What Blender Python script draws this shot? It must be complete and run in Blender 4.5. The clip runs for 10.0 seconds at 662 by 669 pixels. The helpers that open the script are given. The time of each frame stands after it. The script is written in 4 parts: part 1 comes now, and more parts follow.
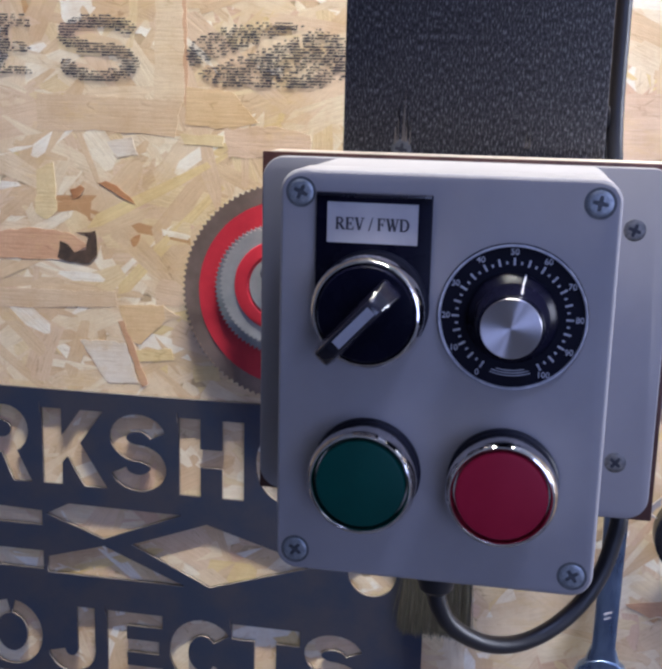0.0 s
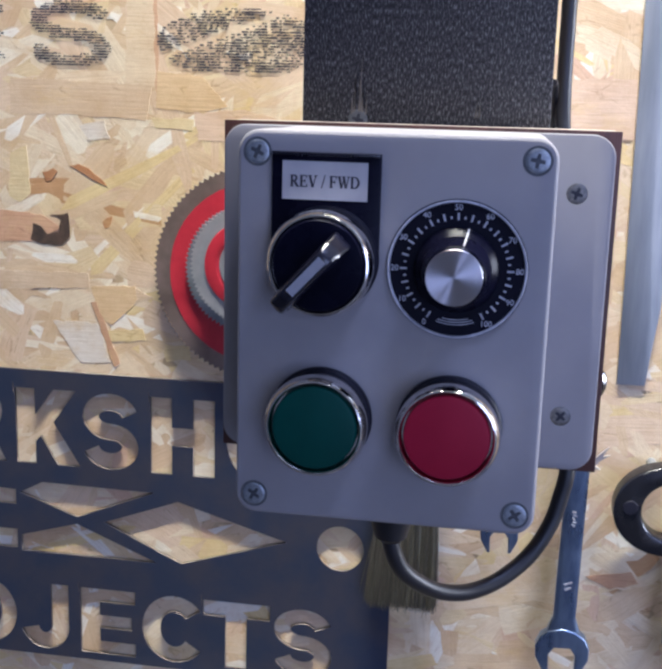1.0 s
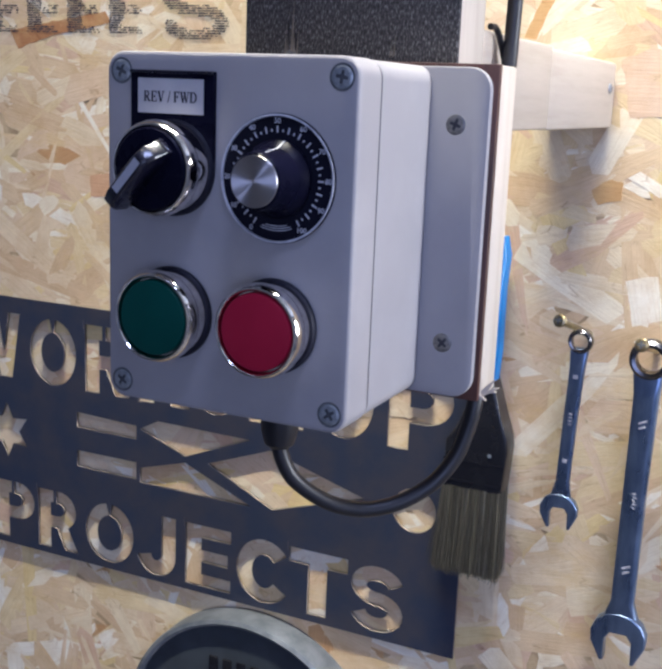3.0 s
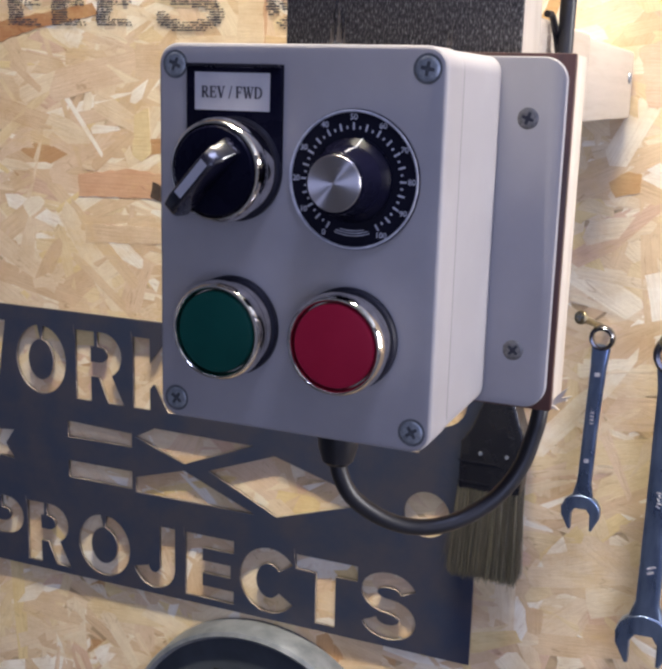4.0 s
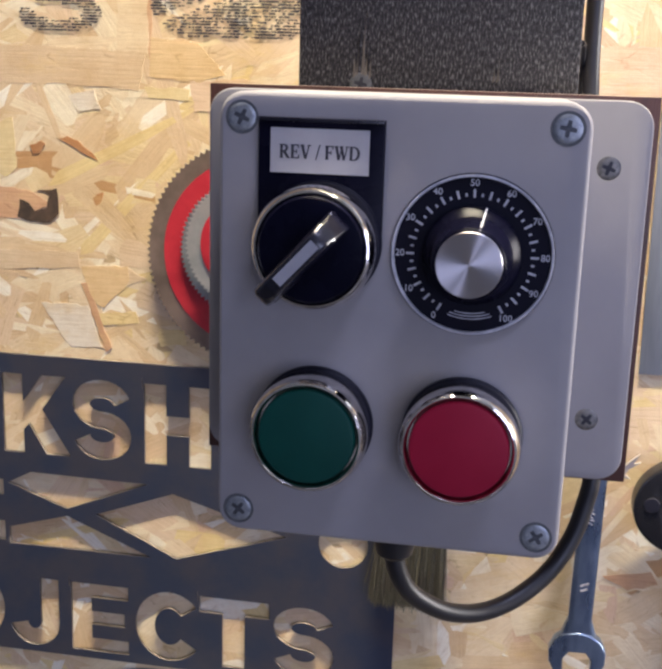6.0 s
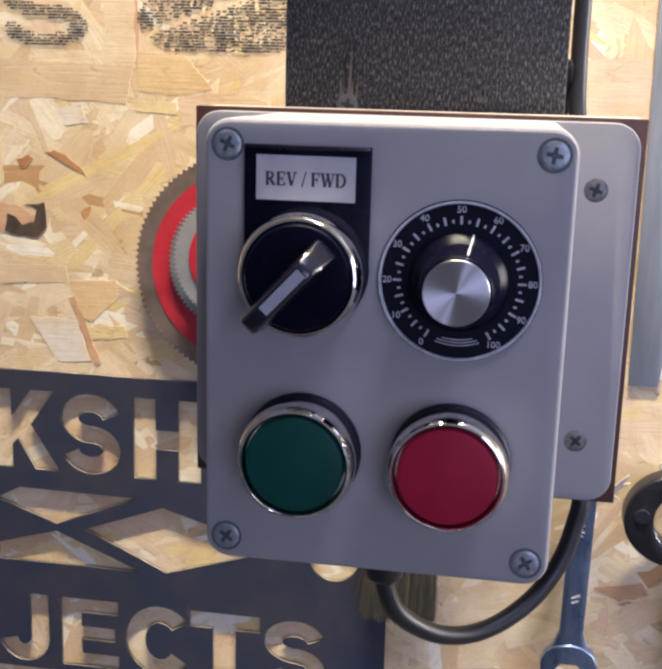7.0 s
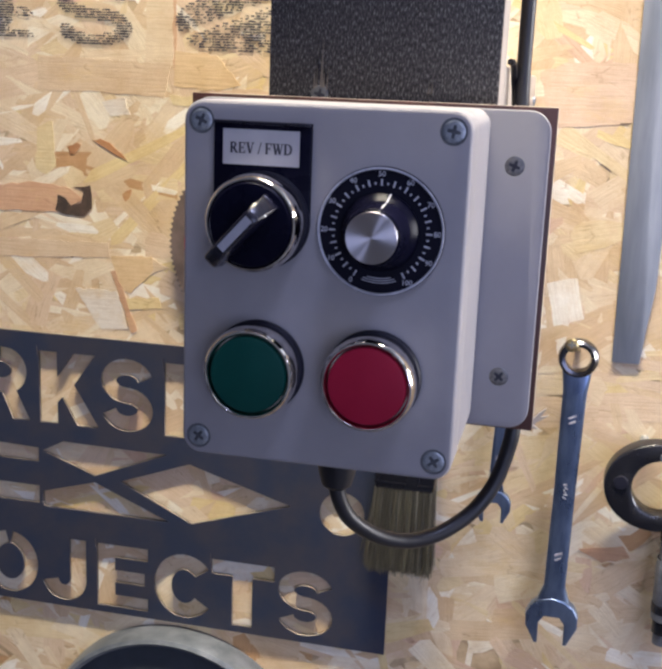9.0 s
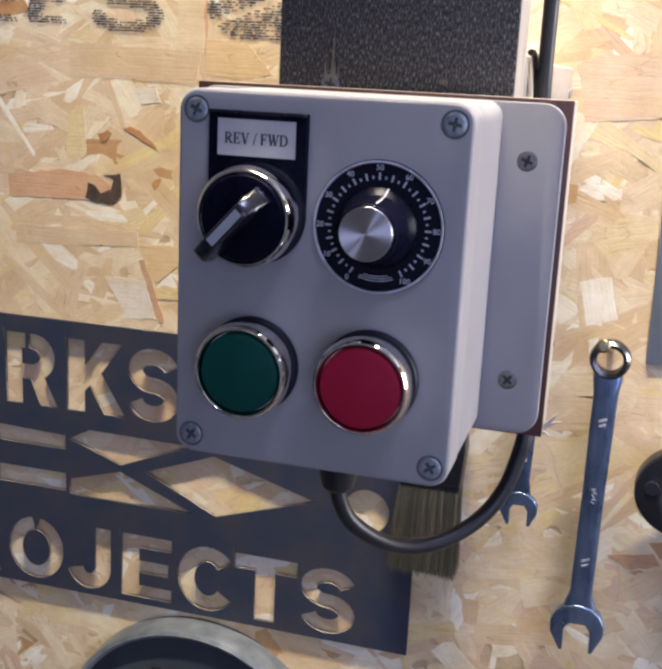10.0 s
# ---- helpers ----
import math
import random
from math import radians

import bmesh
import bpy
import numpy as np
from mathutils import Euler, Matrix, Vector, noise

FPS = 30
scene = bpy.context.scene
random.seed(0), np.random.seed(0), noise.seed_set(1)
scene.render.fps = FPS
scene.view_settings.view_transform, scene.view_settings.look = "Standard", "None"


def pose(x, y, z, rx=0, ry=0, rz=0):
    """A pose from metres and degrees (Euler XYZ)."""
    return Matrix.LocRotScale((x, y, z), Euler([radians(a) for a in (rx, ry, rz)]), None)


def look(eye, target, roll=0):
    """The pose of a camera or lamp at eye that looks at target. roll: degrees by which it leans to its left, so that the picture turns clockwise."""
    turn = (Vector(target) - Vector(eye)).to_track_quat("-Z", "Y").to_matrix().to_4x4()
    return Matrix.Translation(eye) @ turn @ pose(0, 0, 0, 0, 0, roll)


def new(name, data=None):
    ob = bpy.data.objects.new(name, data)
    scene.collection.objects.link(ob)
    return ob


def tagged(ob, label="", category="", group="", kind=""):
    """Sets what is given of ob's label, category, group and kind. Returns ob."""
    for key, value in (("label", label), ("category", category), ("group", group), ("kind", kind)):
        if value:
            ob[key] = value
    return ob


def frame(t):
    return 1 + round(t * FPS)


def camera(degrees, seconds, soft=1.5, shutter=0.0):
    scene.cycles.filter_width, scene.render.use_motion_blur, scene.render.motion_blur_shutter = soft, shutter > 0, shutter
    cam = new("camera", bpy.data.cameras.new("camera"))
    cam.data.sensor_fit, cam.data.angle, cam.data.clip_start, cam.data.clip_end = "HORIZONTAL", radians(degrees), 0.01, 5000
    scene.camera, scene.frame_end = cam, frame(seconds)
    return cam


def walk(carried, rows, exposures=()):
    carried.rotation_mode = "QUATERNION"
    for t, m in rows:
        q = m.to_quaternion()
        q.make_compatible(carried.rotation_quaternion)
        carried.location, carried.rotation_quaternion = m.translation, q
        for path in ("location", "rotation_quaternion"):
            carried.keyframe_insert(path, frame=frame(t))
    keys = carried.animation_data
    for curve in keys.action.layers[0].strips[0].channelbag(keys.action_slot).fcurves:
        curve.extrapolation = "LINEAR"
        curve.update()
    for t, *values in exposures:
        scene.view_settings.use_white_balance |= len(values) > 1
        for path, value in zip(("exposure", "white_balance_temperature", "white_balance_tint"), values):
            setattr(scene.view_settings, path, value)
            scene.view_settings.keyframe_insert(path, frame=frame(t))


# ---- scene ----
Z0 = 1.40  # height of the control box's centre above the floor
WALL_Y = 0.379  # front of the board wall

cam = camera(34.20, 10.0, soft=3.1)
PATH = [
    (0.0, 0.0217, -0.2811, 0.0764, 10.38, -12.60, 1.36),
    (0.3, 0.0058, -0.2935, 0.0727, 7.93, -12.89, 1.52),
    (0.5, 0.0145, -0.2999, 0.0727, 7.50, -12.94, 1.45),
    (0.6, 0.0214, -0.3029, 0.0709, 7.74, -12.85, 1.35),
    (1.0, 0.0318, -0.2988, 0.0668, 9.19, -12.54, 1.54),
    (1.2, 0.0372, -0.2961, 0.0702, 10.43, -12.44, 1.75),
    (1.5, 0.0548, -0.2892, 0.0655, 13.27, -12.39, 2.26),
    (1.7, 0.0793, -0.2838, 0.0644, 15.65, -12.41, 2.72),
    (2.0, 0.1221, -0.2751, 0.0617, 18.98, -12.55, 2.77),
    (2.2, 0.1472, -0.2755, 0.0599, 21.04, -12.71, 2.86),
    (2.5, 0.1700, -0.2826, 0.0547, 23.64, -12.53, 2.43),
    (2.7, 0.1757, -0.2902, 0.0483, 24.96, -12.42, 2.28),
    (3.8, 0.1417, -0.2897, 0.0432, 23.66, -12.60, 1.67),
    (4.0, 0.1288, -0.2830, 0.0445, 22.26, -12.77, 1.61),
    (4.5, 0.0979, -0.2695, 0.0541, 18.45, -13.08, 1.59),
    (4.7, 0.0757, -0.2680, 0.0594, 16.89, -13.21, 1.59),
    (5.0, 0.0444, -0.2664, 0.0565, 14.45, -13.44, 1.62),
    (5.5, 0.0314, -0.2664, 0.0569, 11.31, -13.58, 1.75),
    (5.7, 0.0307, -0.2627, 0.0586, 10.50, -13.65, 1.78),
    (6.8, 0.0237, -0.2555, 0.0681, 8.95, -13.85, 1.56),
    (7.0, 0.0289, -0.2556, 0.0675, 9.16, -13.53, 1.51),
    (7.5, 0.0438, -0.2694, 0.0669, 9.75, -13.25, 1.37),
    (8.0, 0.0580, -0.2843, 0.0662, 10.45, -13.11, 1.50),
    (8.2, 0.0644, -0.2981, 0.0678, 10.77, -13.02, 1.51),
    (8.5, 0.0713, -0.3161, 0.0703, 11.43, -13.15, 1.81),
    (8.7, 0.0751, -0.3240, 0.0702, 11.98, -13.11, 1.99),
    (9.0, 0.0761, -0.3184, 0.0646, 12.69, -13.37, 2.23),
    (9.2, 0.0789, -0.3196, 0.0656, 13.24, -13.43, 2.32),
    (9.5, 0.0834, -0.3139, 0.0685, 14.27, -13.72, 2.60),
    (10.0, 0.0903, -0.3022, 0.0650, 15.60, -13.99, 2.82),
]


def eye_pose(x, y, z, yaw, pitch, roll):
    return (Matrix.Translation((x, y, z + Z0)) @ pose(0, 0, 0, 0, 0, yaw) @ pose(0, 0, 0, 90 + pitch)
            @ pose(0, 0, 0, 0, 0, roll))


walk(cam, [(t, eye_pose(*r)) for t, *r in PATH],
     exposures=[(0.0, -0.18, 5200, 17), (1.0, 0.02, 5170, 15), (2.0, 0.0, 5130, 13), (2.7, 0.0, 5230, 13), (4.0, 0.10, 5930, 15),
                (5.0, 0.15, 6220, 14), (7.0, 0.20, 6040, 15), (8.0, 0.05, 5860, 15), (10.0, 0.02, 5870, 14)])

# ---- light ----
world = bpy.data.worlds.new("room_air")
world.use_nodes = True
world.node_tree.nodes["Background"].inputs[0].default_value = (0.55, 0.65, 1.0, 1)
world.node_tree.nodes["Background"].inputs[1].default_value = 0.03
scene.world = world


def area_lamp(name, eye, target, size, power, colour, size_y=None, spread=180):
    data = bpy.data.lights.new(name, "AREA")
    data.energy, data.color, data.size = power, colour, size
    data.spread = radians(spread)
    if size_y:
        data.shape, data.size_y = "RECTANGLE", size_y
    ob = new(name, data)
    ob.matrix_world = look(eye, target)
    return ob


# the strip lamp over the board, up and to the side of the box
area_lamp("strip_lamp", (0.0, 0.095, Z0 + 1.06), (-0.03, 0.33, Z0 - 0.90), 0.60, 6.35, (1.0, 0.87, 0.61), 0.03, 56)
# daylight through the roof light, up to the side
area_lamp("roof_light_daylight", (0.44, -0.42, 2.48), (0.03, -0.06, 1.40), 0.30, 5.2, (0.66, 0.70, 1.0), 0.24)
# light added to brighten the box's right side, in an assumed narrow opening
area_lamp("side_fill_light", (2.19, 0.250, 1.62), (1.0, 0.240, 1.55), 0.20, 57.0, (1.0, 0.95, 0.89), 0.9)
# cool fill added for the box's front, in an assumed rear opening
area_lamp("rear_fill_light", (1.35, -2.49, 1.55), (1.35, 0, 1.55), 1.5, 26.5, (0.64, 0.69, 0.99), 1.4)


# ---- materials ----
def nodes_of(name):
    m = bpy.data.materials.new(name)
    m.use_nodes = True
    nt = m.node_tree
    return m, nt, nt.nodes["Principled BSDF"]


def ramp(nt, fac, stops, interp="LINEAR"):
    r = nt.nodes.new("ShaderNodeValToRGB")
    r.color_ramp.interpolation = interp
    el = r.color_ramp.elements
    while len(el) < len(stops):
        el.new(0.5)
    for e, (p, c) in zip(el, stops):
        e.position, e.color = p, (*c, 1) if len(c) == 3 else c
    nt.links.new(fac, r.inputs[0])
    return r.outputs[0]


def mapped(nt, scale=(1, 1, 1), kind="Object"):
    tc = nt.nodes.new("ShaderNodeTexCoord")
    mp = nt.nodes.new("ShaderNodeMapping")
    mp.inputs["Scale"].default_value = scale
    nt.links.new(tc.outputs[kind], mp.inputs[0])
    return mp.outputs[0]


def noise_of(nt, vec, scale, detail=4.0, rough=0.6):
    n = nt.nodes.new("ShaderNodeTexNoise")
    n.inputs["Scale"].default_value, n.inputs["Detail"].default_value = scale, detail
    n.inputs["Roughness"].default_value = rough
    nt.links.new(vec, n.inputs["Vector"])
    return n.outputs["Fac"]


def mixed(nt, fac, a, b, mode="MIX"):
    m = nt.nodes.new("ShaderNodeMix")
    m.data_type, m.blend_type = "RGBA", mode
    for s, v in ((m.inputs[0], fac), (m.inputs[6], a), (m.inputs[7], b)):
        if hasattr(v, "is_linked"):
            nt.links.new(v, s)
        else:
            s.default_value = v if not isinstance(v, tuple) else (*v, 1)
    return m.outputs[2]


def bumped(nt, bsdf, height, strength, dist):
    b = nt.nodes.new("ShaderNodeBump")
    b.inputs["Strength"].default_value, b.inputs["Distance"].default_value = strength, dist
    nt.links.new(height, b.inputs["Height"])
    nt.links.new(b.outputs[0], bsdf.inputs["Normal"])


def surface(name, colour, dark, rough, metal=0.0, scale=60.0, stretch=(1, 1, 1), bump=0.1, dist=0.0004, spread=0.12, fine=900.0, gloss=0.5):
    """A surface with stains at one scale and grain at another, in its colour and a darker or dirtier one."""
    m, nt, b = nodes_of(name)
    v = mapped(nt, stretch)
    big, small = noise_of(nt, v, scale), noise_of(nt, v, fine, 2.0)
    c = ramp(nt, big, [(0.38, dark), (0.62, colour)])
    nt.links.new(c, b.inputs["Base Color"])
    r = nt.nodes.new("ShaderNodeMapRange")
    r.inputs["To Min"].default_value, r.inputs["To Max"].default_value = rough - spread, rough + spread
    nt.links.new(big, r.inputs["Value"])
    nt.links.new(r.outputs[0], b.inputs["Roughness"])
    b.inputs["Metallic"].default_value, b.inputs["Specular IOR Level"].default_value = metal, gloss
    bumped(nt, b, small, bump, dist)
    return m


M = {}
M["grey_plastic"] = surface("grey_plastic", (0.293, 0.281, 0.288), (0.268, 0.256, 0.263), 0.55, 0, 30, bump=0.12, dist=0.0002, fine=2500, gloss=0.25)
M["black_plastic"] = surface("black_plastic", (0.004, 0.004, 0.012), (0.003, 0.003, 0.009), 0.28, 0, 80, bump=0.02, fine=2000, gloss=0.06)
M["glossy_black"] = surface("glossy_black", (0.004, 0.004, 0.012), (0.003, 0.003, 0.009), 0.27, 0, 80, bump=0.02, fine=2000, gloss=0.5)
M["glossy_black"].node_tree.nodes["Principled BSDF"].inputs["Coat Weight"].default_value = 0.35
M["black_rubber"] = surface("black_rubber", (0.006, 0.006, 0.010), (0.004, 0.004, 0.007), 0.45, 0, 90, bump=0.1, dist=0.0002, fine=1500)
M["chrome"] = surface("chrome", (0.92, 0.88, 0.84), (0.70, 0.66, 0.62), 0.08, 1.0, 260, bump=0.05, spread=0.05)
M["zinc"] = surface("zinc", (0.36, 0.385, 0.41), (0.22, 0.24, 0.265), 0.36, 0.6, 500, bump=0.2, fine=3000)
M["matt_black"] = surface("matt_black", (0.005, 0.005, 0.013), (0.004, 0.004, 0.010), 0.55, 0, 80, bump=0.02, fine=2000, gloss=0.12)
M["seal_rubber"] = surface("seal_rubber", (0.013, 0.013, 0.022), (0.009, 0.009, 0.016), 0.5, 0, 90, bump=0.05, fine=2000, gloss=0.2)
M["satin_grey"] = surface("satin_grey", (0.19, 0.20, 0.22), (0.12, 0.125, 0.14), 0.42, 0.4, 90, bump=0.05)
# dark tone that stands in for shade inside the lid screws' recesses
M["slot_shade"] = surface("slot_shade", (0.085, 0.09, 0.10), (0.05, 0.055, 0.065), 0.5, 0.4, 600, bump=0.1)
M["dull_steel"] = surface("dull_steel", (0.22, 0.21, 0.19), (0.13, 0.125, 0.12), 0.42, 0.6, 700, bump=0.2, fine=3000)
M["zinc_dark"] = surface("zinc_dark", (0.12, 0.125, 0.13), (0.08, 0.085, 0.09), 0.6, 0.3, 500, bump=0.1)
M["green_cap"] = surface("green_cap", (0.0014, 0.050, 0.037), (0.0011, 0.043, 0.032), 0.45, 0, 60, bump=0.04, fine=2500, gloss=0.22)
M["red_cap"] = surface("red_cap", (0.31, 0.008, 0.033), (0.28, 0.0065, 0.029), 0.45, 0, 60, bump=0.04, fine=2500, gloss=0.22)
M["white_ink"] = surface("white_ink", (0.50, 0.50, 0.54), (0.34, 0.34, 0.38), 0.6, 0, 300, bump=0.0)
M["black_ink"] = surface("black_ink", (0.014, 0.015, 0.024), (0.022, 0.023, 0.034), 0.6, 0, 300, bump=0.0)
M["stamp_ink"] = surface("stamp_ink", (0.022, 0.024, 0.042), (0.075, 0.070, 0.075), 0.7, 0, 160, bump=0.0)
M["paper"] = surface("paper", (0.35, 0.35, 0.38), (0.31, 0.31, 0.34), 0.5, 0, 100, bump=0.05)
M["steel_blade"] = surface("steel_blade", (0.27, 0.20, 0.165), (0.17, 0.125, 0.10), 0.45, 0.5, 35, bump=0.1)
M["grey_blade"] = surface("grey_blade", (0.50, 0.49, 0.48), (0.40, 0.40, 0.40), 0.42, 0.6, 60, bump=0.1)
# grey_blade again, darkened for the shade under the small blade
M["shaded_blade"] = surface("shaded_blade", (0.30, 0.31, 0.33), (0.22, 0.23, 0.25), 0.42, 0.6, 60, bump=0.1)
M["red_paint"] = surface("red_paint", (0.50, 0.030, 0.045), (0.38, 0.020, 0.034), 0.35, 0, 40, bump=0.06)
M["sign_steel"] = surface("sign_steel", (0.036, 0.046, 0.080), (0.060, 0.060, 0.080), 0.42, 0.35, 34, bump=0.2, dist=0.0004, fine=260)
M["cut_edge"] = surface("cut_edge", (0.24, 0.21, 0.19), (0.11, 0.09, 0.08), 0.55, 0.5, 150, bump=0.2)
M["wrench_steel"] = surface("wrench_steel", (0.22, 0.285, 0.42), (0.13, 0.175, 0.28), 0.30, 0.9, 90, (1, 1, 0.3), bump=0.06)
M["tool_black"] = surface("tool_black", (0.009, 0.009, 0.013), (0.015, 0.015, 0.018), 0.24, 0.1, 60, bump=0.08)
M["rule_steel"] = surface("rule_steel", (0.33, 0.35, 0.39), (0.22, 0.24, 0.275), 0.48, 0.3, 60, (1, 1, 0.12), bump=0.12)
M["blue_paint"] = surface("blue_paint", (0.006, 0.17, 0.46), (0.005, 0.14, 0.40), 0.32, 0, 30, bump=0.05)
# bluish so that the unseen walls and ceiling bounce cool light onto the box
M["bounce_plaster"] = surface("bounce_plaster", (0.30, 0.33, 0.40), (0.25, 0.28, 0.345), 0.8, 0, 3, bump=0.1)
M["concrete"] = surface("concrete", (0.22, 0.21, 0.20), (0.15, 0.145, 0.14), 0.75, 0, 5, bump=0.2)
M["knot"] = surface("knot", (0.045, 0.030, 0.020), (0.09, 0.055, 0.035), 0.7, 0, 120, bump=0.3)


def timber(name, pale, dark, along, bump=0.15, rough=0.6):
    """Sawn wood with its grain along one axis of its object."""
    m, nt, b = nodes_of(name)
    st = [26.0, 26.0, 26.0]
    st["xyz".index(along)] = 1.6
    v = mapped(nt, st)
    g, s = noise_of(nt, v, 6.0, 6.0, 0.65), noise_of(nt, v, 45.0, 3.0)
    c = ramp(nt, g, [(0.30, dark), (0.52, pale), (0.75, tuple(min(1, x * 1.08) for x in pale))])
    c = mixed(nt, 0.25, c, ramp(nt, s, [(0.3, dark), (0.7, pale)]), "MULTIPLY")
    nt.links.new(c, b.inputs["Base Color"])
    b.inputs["Roughness"].default_value = rough
    bumped(nt, b, s, bump, 0.0004)
    return m


M["pine_y"] = timber("pine_y", (0.45, 0.40, 0.335), (0.39, 0.335, 0.27), "y")
M["pine_z"] = timber("pine_z", (0.56, 0.51, 0.44), (0.47, 0.41, 0.34), "z")
M["ply_core"] = timber("ply_core", (0.56, 0.51, 0.44), (0.47, 0.41, 0.34), "z")
M["brown_film"] = timber("brown_film", (0.075, 0.026, 0.019), (0.036, 0.014, 0.011), "z", 0.3, 0.5)


def stained_post():
    """Dark-stained rough wood with pale worn fibres that run upwards."""
    m, nt, b = nodes_of("stained_post")
    v = mapped(nt, (1, 1, 0.28))
    fib, fine = noise_of(nt, v, 2000.0, 2.5, 0.65), noise_of(nt, mapped(nt, (1, 1, 0.5)), 2600.0, 2.0)
    wear = noise_of(nt, mapped(nt, (1, 1, 0.35)), 22.0, 5.0, 0.7)
    base = ramp(nt, fib, [(0.39, (0.002, 0.002, 0.004)), (0.47, (0.009, 0.009, 0.012)), (0.54, (0.032, 0.031, 0.037)), (0.66, (0.14, 0.136, 0.14))])
    worn = ramp(nt, wear, [(0.62, (0, 0, 0)), (0.80, (0.6, 0.6, 0.6))])
    c = mixed(nt, worn, base, (0.085, 0.070, 0.056))
    nt.links.new(c, b.inputs["Base Color"])
    b.inputs["Roughness"].default_value = 0.75
    bumped(nt, b, fine, 0.5, 0.0006)
    return m


M["stained_post"] = stained_post()
M["post_fibre"] = surface("post_fibre", (0.17, 0.145, 0.115), (0.06, 0.052, 0.045), 0.7, 0, 500, (1, 1, 0.2), bump=0.2)


STRAND_TONES = [
    (0.00, (0.66, 0.50, 0.31)), (0.15, (0.72, 0.58, 0.39)), (0.30, (0.63, 0.46, 0.28)), (0.42, (0.74, 0.62, 0.43)),
    (0.56, (0.68, 0.52, 0.35)), (0.68, (0.71, 0.57, 0.34)), (0.78, (0.79, 0.70, 0.53)), (0.86, (0.71, 0.56, 0.28)),
    (0.91, (0.64, 0.45, 0.31)), (0.945, (0.83, 0.77, 0.65)), (0.985, (0.50, 0.29, 0.13))]


def strand_board(name, tones):
    """Wood strands: each one its own tone, with grain along it and a little gloss from the pressing."""
    m, nt, b = nodes_of(name)
    geo = nt.nodes.new("ShaderNodeNewGeometry")
    tone = ramp(nt, geo.outputs["Random Per Island"], tones, "CONSTANT")
    uv = nt.nodes.new("ShaderNodeUVMap")
    mp = nt.nodes.new("ShaderNodeMapping")
    mp.inputs["Scale"].default_value = (6, 150, 1)
    nt.links.new(uv.outputs[0], mp.inputs[0])
    grain = noise_of(nt, mp.outputs[0], 5.0, 5.0, 0.65)
    streak = ramp(nt, grain, [(0.25, (0.84, 0.79, 0.72)), (0.50, (1, 1, 1)), (0.78, (1.08, 1.07, 1.05))])
    c = mixed(nt, 0.9, tone, streak, "MULTIPLY")
    cloud = noise_of(nt, mapped(nt), 34.0, 6.0, 0.7)
    c = mixed(nt, 0.7, c, ramp(nt, cloud, [(0.3, (0.80, 0.70, 0.56)), (0.55, (1.0, 1.0, 1.0)), (0.7, (1.12, 1.12, 1.10))]), "MULTIPLY")
    # stains of resin, yellow and peach, of their own shapes
    stain = noise_of(nt, mapped(nt, (0.6, 1, 1.2)), 21.0, 5.0, 0.75)
    c = mixed(nt, ramp(nt, stain, [(0.54, (0, 0, 0)), (0.70, (0.55, 0.55, 0.55))]), c, (0.66, 0.47, 0.20))
    peach = noise_of(nt, mapped(nt, (1.3, 1, 0.8)), 27.0, 5.0, 0.75)
    c = mixed(nt, ramp(nt, peach, [(0.58, (0, 0, 0)), (0.72, (0.4, 0.4, 0.4))]), c, (0.63, 0.42, 0.24))
    # torn fibres and thin cracks along each strand
    crack = nt.nodes.new("ShaderNodeTexVoronoi")
    crack.feature = "DISTANCE_TO_EDGE"
    crack.inputs["Scale"].default_value = 1.0
    wob = nt.nodes.new("ShaderNodeTexNoise")
    wob.inputs["Scale"].default_value, wob.inputs["Detail"].default_value = 90.0, 3.0
    nt.links.new(uv.outputs[0], wob.inputs["Vector"])
    mp2 = nt.nodes.new("ShaderNodeMapping")
    mp2.inputs["Scale"].default_value = (34, 110, 1)
    nt.links.new(uv.outputs[0], mp2.inputs[0])
    warp = mixed(nt, 0.3, mp2.outputs[0], wob.outputs["Color"], "ADD")
    nt.links.new(warp, crack.inputs["Vector"])
    line = ramp(nt, crack.outputs["Distance"], [(0.0, (0.62, 0.52, 0.42)), (0.03, (0.94, 0.92, 0.90)), (0.08, (1, 1, 1))])
    patchy = ramp(nt, noise_of(nt, mapped(nt), 60.0, 3.0), [(0.57, (0, 0, 0)), (0.68, (0.9, 0.9, 0.9))])
    c = mixed(nt, patchy, c, mixed(nt, 1.0, c, line, "MULTIPLY"))
    nt.links.new(c, b.inputs["Base Color"])
    b.inputs["Roughness"].default_value = 0.50
    relief = mixed(nt, 0.5, grain, noise_of(nt, mapped(nt, (0.7, 1, 1.3)), 120.0, 4.0, 0.6))
    relief = mixed(nt, 0.35, relief, line, "MULTIPLY")
    bumped(nt, b, relief, 0.40, 0.0012)
    return m


M["strand"] = strand_board("wood_strand", STRAND_TONES)


def plain_strand(name, pale, dark):
    return strand_board(name, [(0.0, pale), (0.5, tuple((p + d) / 2 for p, d in zip(pale, dark)))])


M["strand_orange"] = plain_strand("strand_orange", (0.47, 0.23, 0.095), (0.36, 0.17, 0.07))
M["strand_pink"] = plain_strand("strand_pink", (0.60, 0.37, 0.22), (0.50, 0.30, 0.17))
M["board_core"] = surface("board_core", (0.58, 0.43, 0.25), (0.40, 0.28, 0.15), 0.6, 0, 45, bump=0.4, dist=0.001, fine=220)


